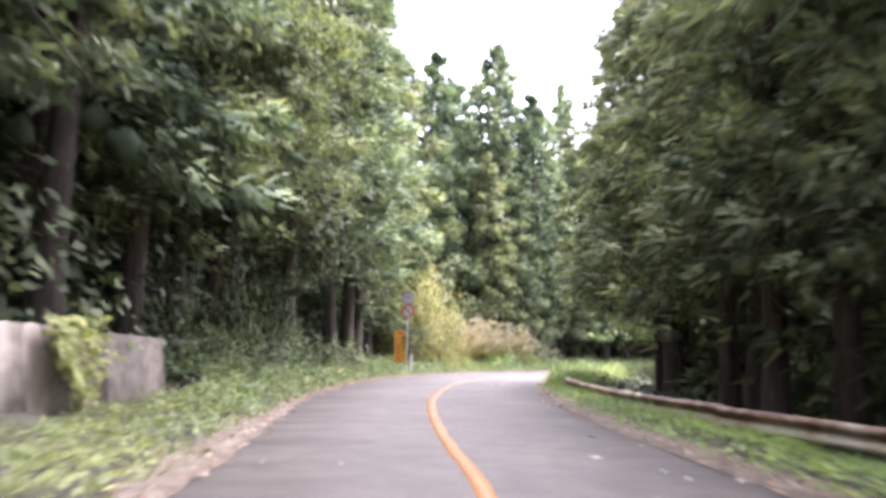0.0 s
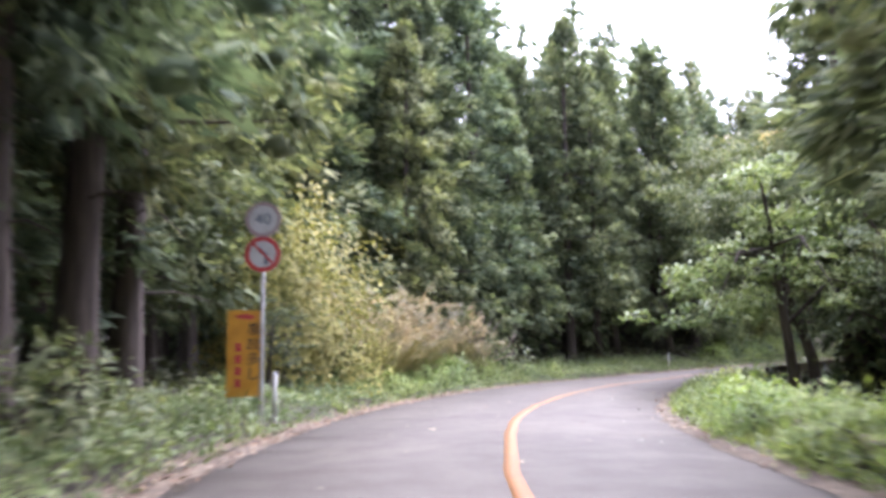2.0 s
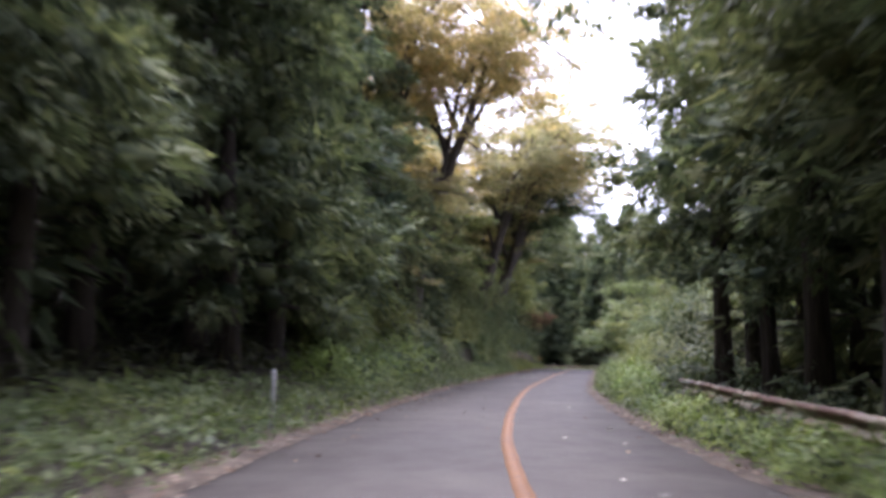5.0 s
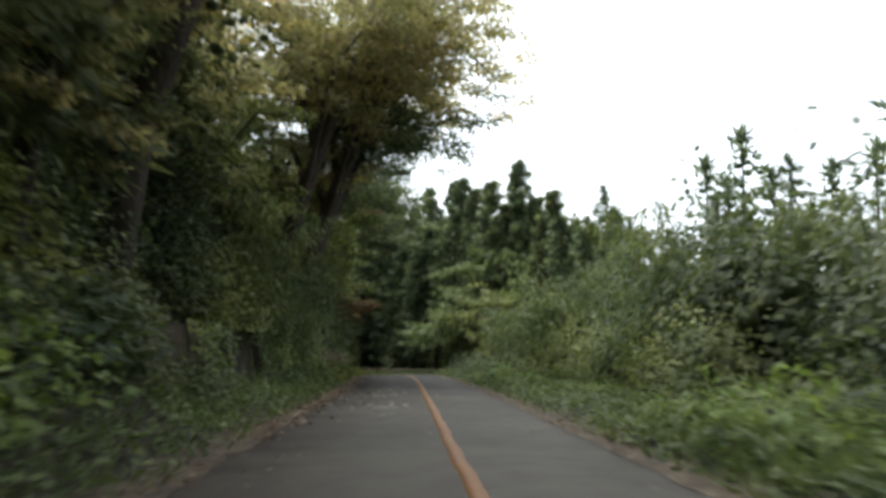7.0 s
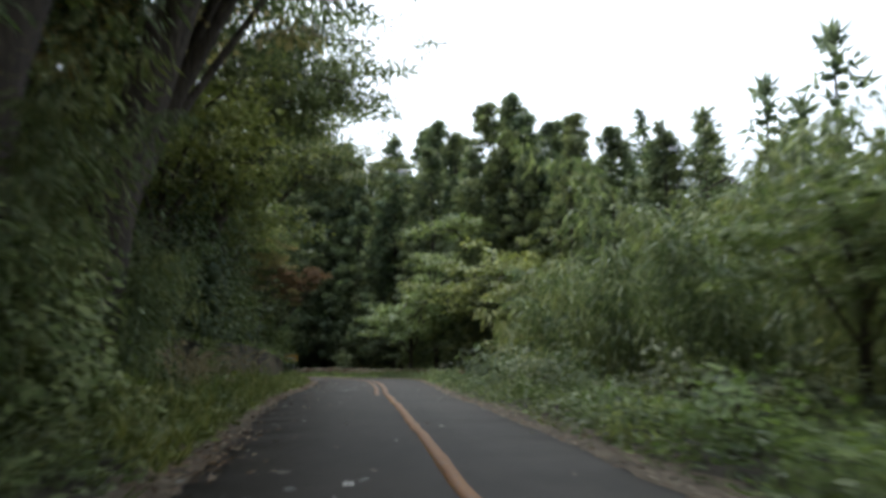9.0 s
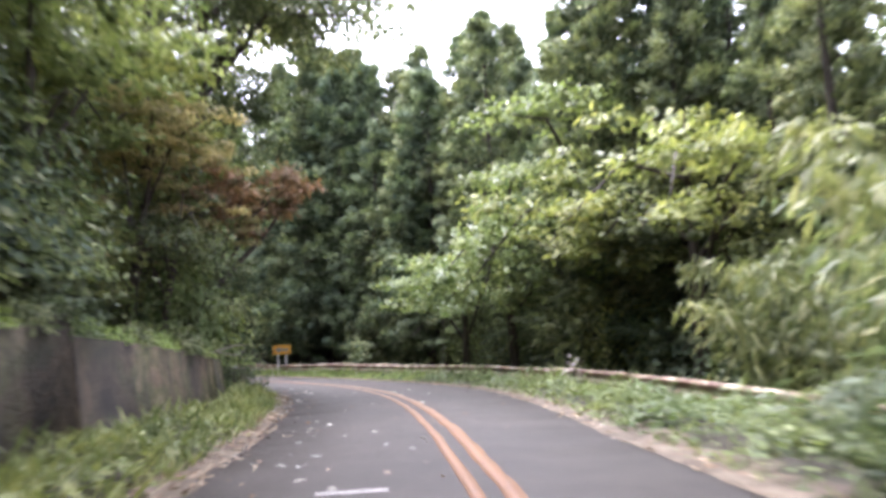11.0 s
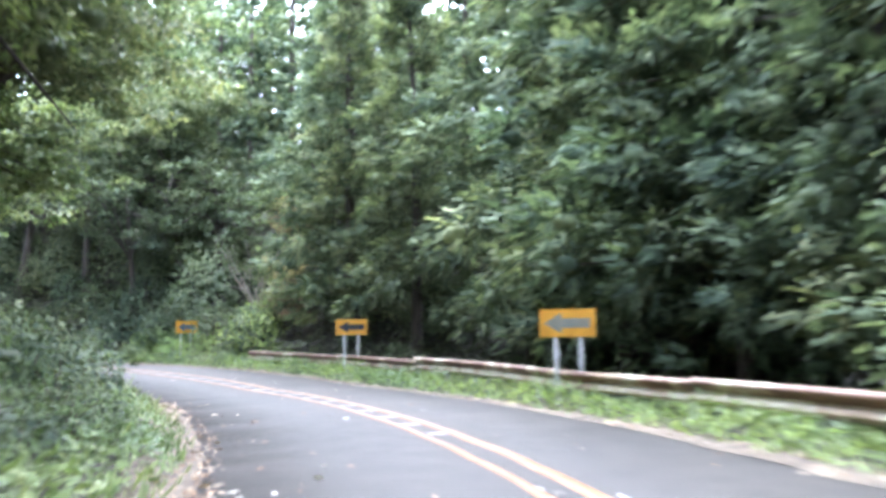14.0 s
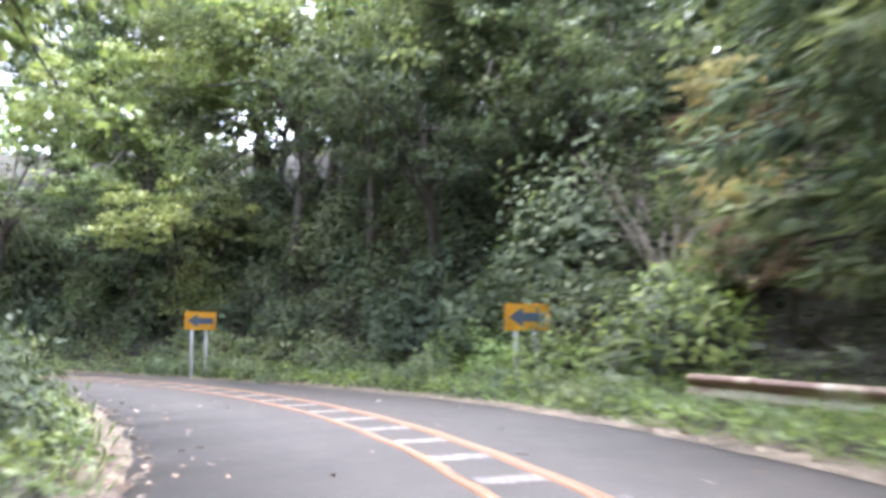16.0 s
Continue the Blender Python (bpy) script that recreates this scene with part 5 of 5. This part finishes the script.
row(KUDZU, 176, 204, 3.6, 10.0, 0.6, 0.6, 0.85)
fill(WOODS, 172, 212, 16, 28, 12, 0.9, 1.1, 3.0)
row(HEDGE, 173, 176, 0.6, 6.6, 0.15, 0.8, 1.0)
row(SHRUBS, 171, 178, 0.9, 5.3, 0.15, 0.35, 0.5)
row(SHRUBS, 180, 186, 0.9, 4.6, 0.15, 0.4, 0.6)
row(SHRUBS, 176, 202, 1.0, 5.9, 0.3, 0.5, 0.75)
row(LIGHT_TREES, 186, 196, 2.6, 13.5, 0.8, 1.3, 1.6)
row(BIG_TREES, 184, 200, 4.5, 17.5, 0.8, 0.9, 1.1)
LIGHT_KUDZU.put(grow, 172.5, 10.0, 0.42, 0)
LIGHT_KUDZU.put(grow, 174.5, 11.8, 0.4, 1)
HEDGE.put(grow, 172.6, 7.8, 1.5, 0)
HEDGE.put(grow, 171.6, 7.7, 1.3, 1)
HEDGE.put(grow, 172.9, 9.4, 1.7, 2)
RUSSET_TREES.put(grow, 171.6, 8.9, 0.34, 0)
RUSSET_TREES.put(grow, 170.6, 8.4, 0.28, 0)
AUTUMN_TREES.put(grow, 172.4, 9.9, 0.3, 1)
RUSSET_TREES.put(grow, 172.8, 12.6, 0.5, 0)
RUSSET_TREES.put(grow, 175.2, 14.4, 0.45, 0)
AUTUMN_TREES.put(grow, 174.2, 13.6, 0.38, 1)
# second bend, inner side
fill(TREES, 152, 178, -8, -4.8, 7, 0.75, 1.0, 2.6)
row(LIGHT_TREES, 136, 152, 2.8, -4.6, 0.25, 0.95, 1.15)
BIG_TREES.put(grow, 137.5, -5.4, 1.0, 0, turn=8)
BIG_TREES.put(grow, 143.0, -5.4, 0.95, 1, turn=0)
BIG_TREES.put(grow, 150, -6.2, 0.9, 1, turn=5)
BIG_TREES.put(grow, 158, -5.8, 0.9, 0, turn=0)
BIG_TREES.put(grow, 165, -5.6, 0.95, 1, turn=0)
BIG_TREES.put(grow, 171.5, -5.6, 0.9, 0, turn=-10)
fill(LIGHT_TREES, 152, 186, -8, -5.0, 5, 0.85, 1.05, 2.8)
row(DIM_SHRUBS, 133, 180, 1.1, -2.9, 0.35, 0.5, 0.8)
fill(SHRUBS, 133, 190, -5.0, -3.6, 20, 0.7, 1.0, 1.2)
fill(FAR_CEDARS, 128, 190, -24, -9, 22, 0.9, 1.1, 3.0)
fill(LIGHT_TREES, 202, 222, -6, 9, 9, 1.3, 1.7, 2.8)
fill(TREES, 206, 222, -6, 8, 5, 0.9, 1.2, 2.4)
fill(BIG_TREES, 188, 204, -9, -5.5, 3, 0.8, 1.0, 4.0)

# last plants: closing thin places along both bends
BIG_TREES.put(grow, 120.0, -5.8, 0.95, 0, turn=-4)
AUTUMN_TREES.put(grow, 131.2, -4.6, 0.68, 1)
for s, o, k in ((158.0, 10.6, 1.2), (160.0, 12.2, 1.25), (156.6, 12.4, 1.2), (161.0, 15.0, 1.25), (159.0, 14.2, 1.2)):
    CEDARS.put(grow, s, o, k, 3)
for s, o, k in ((182.3, 20.6, 0.75), (181.0, 21.6, 0.8), (179.7, 20.9, 0.75), (183.4, 25.0, 0.8), (180.6, 25.5, 0.8)):
    CEDARS.put(grow, s, o, k, 3)
row(KUDZU, 176, 188, 2.6, 12.0, 0.4, 0.55, 0.75)
# darkened leaves paint a shady hollow into the bank
for s, o, k in ((178.6, 8.6, 0.62), (181.5, 9.4, 0.7), (176.4, 10.6, 0.7)):
    SHADE_EVERGREENS.put(grow, s, o, k, 0)
row(SHRUBS, 176, 190, 1.5, 9.4, 0.4, 0.8, 1.1)
# more cedars and low bushes along the straight
row(FAR_CEDARS, 56, 80, 2.8, 10.2, 0.4, 0.95, 1.1)
row(FAR_CEDARS, 119, 134, 1.8, 14.6, 0.5, 0.62, 0.74)
row(HEDGE, 71, 80, 0.8, -4.0, 0.3, 0.8, 1.15)
row(LIGHT_KUDZU, 74, 81, 3.0, -5.2, 0.2, 0.5, 0.62)


def far_woods():
    """The forest behind, on both sides, as one mass of small crowns and trunks."""
    rng = np.random.default_rng(123)
    wood, fol = [], []
    base = [cedar_mesh(200 + i, 16 + 2 * i, 1.2, 3.1, 34, 10, 0.8, 1, 0.95) for i in range(3)]
    n = 0
    while n < 300:
        x, y = rng.uniform(-75, 175), rng.uniform(-70, 215)
        s, o = along(x, y)
        if not 26 < abs(o[0]) < 62:
            continue
        (wv, wf), (fv, ff, fn) = base[n % 3]
        a = rng.uniform(0, 2 * math.pi)
        rot = np.array([[math.cos(a), -math.sin(a), 0], [math.sin(a), math.cos(a), 0], [0, 0, 1]]) * rng.uniform(0.85, 1.25)
        z = float(ground_z(s, o)[0])
        wood.append((wv[:81] @ rot.T + [x, y, z], wf[:72]))
        fol.append((fv @ rot.T + [x, y, z], ff, unit(fn @ rot.T)))
        n += 1
    near = [cedar_mesh(210 + i, 17 + 2 * i, 1.2, 3.3, 44, 14, 0.55, 2, 0.7) for i in range(2)]
    for i, (s, o, k) in enumerate(WOODS.spots):
        (wv, wf), (fv, ff, fn) = near[i % 2]
        a = rng.uniform(0, 2 * math.pi)
        rot = np.array([[math.cos(a), -math.sin(a), 0], [math.sin(a), math.cos(a), 0], [0, 0, 1]]) * k
        x, y = at(s, o)
        p = [float(x), float(y), float(place_z(s, o)[0])]
        wood.append((wv[:81] @ rot.T + p, wf[:72]))
        fol.append((fv @ rot.T + p, ff, unit(fn @ rot.T)))
    t = thing("far_woods", "distant mass of dark green cedars behind the road", "forest", kind="stuff")
    np_part("trunks", *joined(wood), BARK, t, "", True)
    crowns = grown(fol)
    np_part("crowns", *crowns[:2], CEDAR, t, normals=crowns[2])


far_woods()


# ---- verges: weeds, undergrowth and fallen leaves ----
def weeds(name, label, mat, seed, bands, leaf, tall, blade=0.35):
    """Low growth as one sheet of countless leaves; bands: s0, s1, side, from, to (metres beyond the road's edge), per square metre."""
    rng = np.random.default_rng(seed)
    B, W, F, L, D = [], [], [], [], []
    for s0, s1, side, a, b, dens in bands:
        n = int((s1 - s0) * (b - a) * dens)
        s, e = rng.uniform(s0, s1, n), rng.uniform(a, b, n)
        edge = np.interp(s, *LEFT) - e if side < 0 else np.interp(s, *RIGHT) + e
        x, y = at(s, edge)
        clump = 0.5 + 0.5 * np.sin(s * 2.1 + np.sin(e * 3.0 + s * 0.7) * 1.5) * np.cos(e * 2.6 + s * 0.5)
        z = place_z(s, edge)
        h = tall * (0.25 + 0.75 * clump) * smoothstep(e, -0.15, 0.7) * rng.random(n) ** 0.7
        B.append(np.column_stack([x, y, z + h]))
        is_blade = rng.random(n) < blade
        az = rng.uniform(0, 2 * math.pi, n)
        d = np.column_stack([np.cos(az), np.sin(az), np.where(is_blade, rng.uniform(0.6, 2.0, n), rng.uniform(-0.5, 0.5, n))])
        W.append(d)
        F.append(np.column_stack([rng.normal(0, 0.4, n), rng.normal(0, 0.4, n), np.ones(n)]))
        ln = leaf * rng.uniform(0.6, 1.4, n) * np.where(is_blade, 1.6, 1.0)
        L.append(ln)
        D.append(ln * np.where(is_blade, 0.1, 0.6))
    v, f = leaves(np.vstack(B), np.vstack(W), np.vstack(F), np.concatenate(L), np.concatenate(D))
    return tagged(new(name, mesh_of(name, v, f, mat)), label, "weeds", kind="stuff")


weeds("verge_weeds", "dense green weeds and grass along the road verges", WEED, 5, [
    (12, 16, -1, 0.1, 1.9, 190), (16, 40, -1, 0.1, 3.2, 190), (40, 66, -1, 0.1, 3.4, 190), (66, 100, -1, 0.05, 2.35, 150), (130, 190, -1, 0.0, 2.2, 170),
    (24, 56, 1, 0.1, 1.6, 190), (56, 84, 1, 0.1, 1.4, 130), (76, 124, 1, 0.1, 3.4, 150), (122, 143, 1, 0.1, 1.3, 190), (143, 161, 1, 0.1, 0.8, 190), (161, 205, 1, 0.1, 1.3, 190)], 0.13, 0.5, 0.45)
weeds("low_weeds", "low pale green weeds under the guardrail", WEED, 17, [(118, 140, 1, 1.2, 3.0, 150), (161, 175, 1, 1.2, 3.0, 150)], 0.1, 0.24, 0.4)
weeds("roadside_grass", "fresh bright green grass strips along the road edge", LIME, 31, [(24, 52, 1, 0.15, 2.3, 150), (140, 161, 1, 0.12, 0.8, 160), (161, 186, 1, 0.2, 2.3, 130)], 0.13, 0.26, 0.6)
weeds("low_verge_weeds", "low green weeds at the foot of the pale concrete wall", WEED, 35, [(-6, 12.5, -1, 0.1, 2.5, 170)], 0.11, 0.2, 0.4)
weeds("mown_grass", "short bright green grass between the asphalt and the old guardrail", LIME, 33, [(-6, 24, 1, 0.15, 2.4, 170)], 0.1, 0.13, 0.6)
weeds("tall_grass", "tall green and straw grass growing against the mossy wall", WEED, 7, [(100, 117, -1, 0.1, 2.6, 210)], 0.2, 0.7, 0.65)
weeds("short_grass", "short green and straw grass at the foot of the mossy wall", WEED, 27, [(117, 124, -1, 0.1, 1.5, 210), (124, 134, -1, 0.05, 1.0, 260)], 0.17, 0.42, 0.65)
weeds("undergrowth", "dark ferns and low plants on the forest floor", FERN, 6, [
    (16, 78, -1, 3.0, 8.0, 42), (0, 16, -1, 3.4, 8, 40), (76, 131, -1, 3.4, 8.0, 40), (130, 200, -1, 2.0, 6.0, 45), (0, 24, 1, 3.4, 7.0, 40), (24, 84, 1, 1.6, 6.5, 40), (84, 205, 1, 2.4, 8.0, 38), (140, 205, 1, 8.0, 15.0, 14), (20, 84, -1, 8, 13, 12), (0, 60, 1, 6.5, 12, 12), (100, 205, -1, 7, 12, 14)], 0.24, 0.6, 0.2)


def litter(name, label, mat, seed, bands, size):
    rng = np.random.default_rng(seed)
    P = []
    for s0, s1, table, a, b, n in bands:
        s, e = rng.uniform(s0, s1, n), rng.uniform(a, b, n)
        o = np.interp(s, *table) + e
        x, y = at(s, o)
        P.append(np.column_stack([x, y, road_z(s) + 0.055 + 0.015 * rng.random(n)]))
    p = np.vstack(P)
    n = len(p)
    az = rng.uniform(0, 2 * math.pi, n)
    v, f = leaves(p, np.column_stack([np.cos(az), np.sin(az), rng.normal(0.05, 0.12, n)]), np.column_stack([rng.normal(0, 0.25, n), rng.normal(0, 0.25, n), np.ones(n)]),
                  size * rng.uniform(0.5, 1.5, n), size * 0.6 * rng.uniform(0.6, 1.3, n), 0.1)
    return tagged(new(name, mesh_of(name, v, f, mat)), label, "fallen leaves", kind="stuff")


litter("fallen_leaves", "brown fallen leaves gathered along the road edges", LITTER, 8, [
    (0, 200, LEFT, -0.25, 0.3, 5200), (0, 200, RIGHT, -0.25, 0.25, 3600), (82, 104, LEFT, -0.35, 0.45, 1500), (60, 200, LEFT, 0.2, 1.0, 500), (0, 200, MIDDLE, -2, 2.5, 350), (18, 46, LEFT, -0.5, 0.35, 1700), (112, 136, LEFT, -0.45, 0.35, 1400), (132, 170, LEFT, -0.4, 0.3, 1500)], 0.09)
litter("pale_leaves", "pale curled leaves scattered on the asphalt", PALE, 9, [
    (84, 150, LEFT, 0.05, 1.2, 130), (85, 100, LEFT, 0.5, 2.0, 70), (126, 136, LEFT, 0.0, 0.7, 26), (88, 200, MIDDLE, -2.0, 2.2, 130), (0, 84, RIGHT, -1.6, -0.1, 40)], 0.12)


# ---- small things ----
def wall_vine(s0, s1, off, top, label):
    """Leafy vines that spill over the top of a wall and hang down its face."""
    rng = np.random.default_rng(int(s0) + 300)
    t = thing("hanging_vine", label, "vine", "hanging vines")
    n = 520
    s = np.clip(rng.normal((s0 + s1) / 2, (s1 - s0) / 4, n), s0, s1)
    d = rng.random(n) ** 1.3
    hang = 0.35 + 0.65 * np.exp(-((s - (s0 + s1) / 2) / (s1 - s0) * 3) ** 2)
    z = road_z(s) + top + 0.18 - d * hang * top
    o = off - 0.25 + 0.25 * d + 0.1 + rng.uniform(0, 0.16, n)
    x, y = at(s, o)
    ux, uy = at(s, o + 1.0)
    outw = np.column_stack([ux - x, uy - y, 0 * x])
    v, f = leaves(np.column_stack([x, y, z]), outw * 0.6 + rng.normal(0, 0.5, (n, 3)) - [0, 0, 0.8], outw + [0, 0, 0.5] + rng.normal(0, 0.3, (n, 3)), 0.16 * rng.uniform(0.6, 1.5, n), 0.1 * rng.uniform(0.6, 1.4, n))
    np_part("foliage", v, f, BRIGHT, t)
    for q in np.linspace(s0 + 0.2, s1 - 0.2, 4):
        p = []
        for k in np.linspace(0, 1, 5):
            a, c = at(q + 0.15 * math.sin(k * 5 + q), off - 0.25 + 0.25 * k + 0.06)
            p.append((float(a), float(c), float(road_z(q)) + top + 0.1 - 0.8 * k * top))
        np_part("stem", *tube(p, [0.02, 0.018, 0.014, 0.01, 0.005], 5), BARK, t, "", True)
    return t


wall_vine(10.3, 11.9, -4.3, 1.35, "bright green vine hanging over the pale concrete wall")
wall_vine(101, 104, -4.2, 1.65, "green vine hanging down the mossy wall")
wall_vine(88, 92, -4.2, 1.65, "green vine spilling over the top of the mossy wall")
wall_vine(95, 98, -4.2, 1.65, "green vine spilling over the top of the mossy wall")
wall_vine(106.5, 109.5, -4.2, 1.65, "green vine hanging down the mossy wall")
wall_vine(112, 116, -3.9, 1.55, "green vine hanging down the mossy wall")


def fallen_branch(s, o, z, turn, label):
    pcs = [tube([(0, 0, 0), (0.7, 0.05, 0.12), (1.5, 0.2, 0.2), (2.3, 0.1, 0.12)], [0.05, 0.04, 0.03, 0.008], 6),
           tube([(0.6, 0.04, 0.11), (1.1, -0.35, -0.1), (1.6, -0.5, -0.28)], [0.03, 0.02, 0.006], 5),
           tube([(1.1, -0.35, -0.1), (1.5, -0.3, -0.05), (1.8, -0.25, 0.05)], [0.02, 0.012, 0.005], 5)]
    v, f = joined(pcs)
    x, y = at(s, o)
    ob = new("fallen_branch", mesh_of("fallen_branch", v, f, DEADWOOD, True))
    ob.matrix_world = pose(float(x), float(y), z, 0, -6, heading(s) + turn) @ Matrix.Scale(0.62, 4)
    return tagged(ob, label, "branch")


fallen_branch(130.4, -3.0, float(road_z(130)) + 1.2, 36, "bleached bare dead branch lying over the wall end")
fallen_branch(47.6, 4.5, float(place_z(47.6, 4.5)[0]) + 0.12, 120, "pale broken branch lying on the grassy verge")


def dead_shrub(s, o, size, seed, label):
    """A leafless thicket: bare stems that fork twice, each with its own bend."""
    rng = np.random.default_rng(seed)
    t = thing("dead_shrub", label, "shrub", "dead shrubs")
    for i in range(11):
        a, out = rng.uniform(0, 2 * math.pi), rng.uniform(0.35, 1.1)
        d = np.array([math.cos(a) * out, math.sin(a) * out, rng.uniform(0.7, 1.25)]) * size
        p1, p2 = d * 0.4 + rng.normal(0, 0.06, 3) * size, d * 0.75 + rng.normal(0, 0.09, 3) * size
        pcs = [tube([(0, 0, -0.2), tuple(p1), tuple(p2), tuple(d)], [0.03 * size, 0.022 * size, 0.013 * size, 0.004], 5)]
        for k in range(4):
            b = p1 + (d - p1) * rng.uniform(0.0, 0.8)
            e = b + (unit(d) * 0.35 + rng.normal(0, 0.3, 3)) * size * rng.uniform(0.5, 1.0)
            pcs.append(tube([tuple(b), tuple(b * 0.45 + e * 0.55 + [0, 0, 0.04]), tuple(e)], [0.011 * size, 0.007 * size, 0.003], 4))
        np_part("stem", *joined(pcs), DEADWOOD, t, "", True)
    x, y = at(s, o)
    t.matrix_world = pose(float(x), float(y), float(place_z(s, o)[0]))
    return t


dead_shrub(49.6, -4.9, 1.9, 411, "bare brown dead shrub beside the dry pampas grass")
dead_shrub(173.6, 9.8, 2.2, 412, "tangle of bare dead branches on the steep bank")
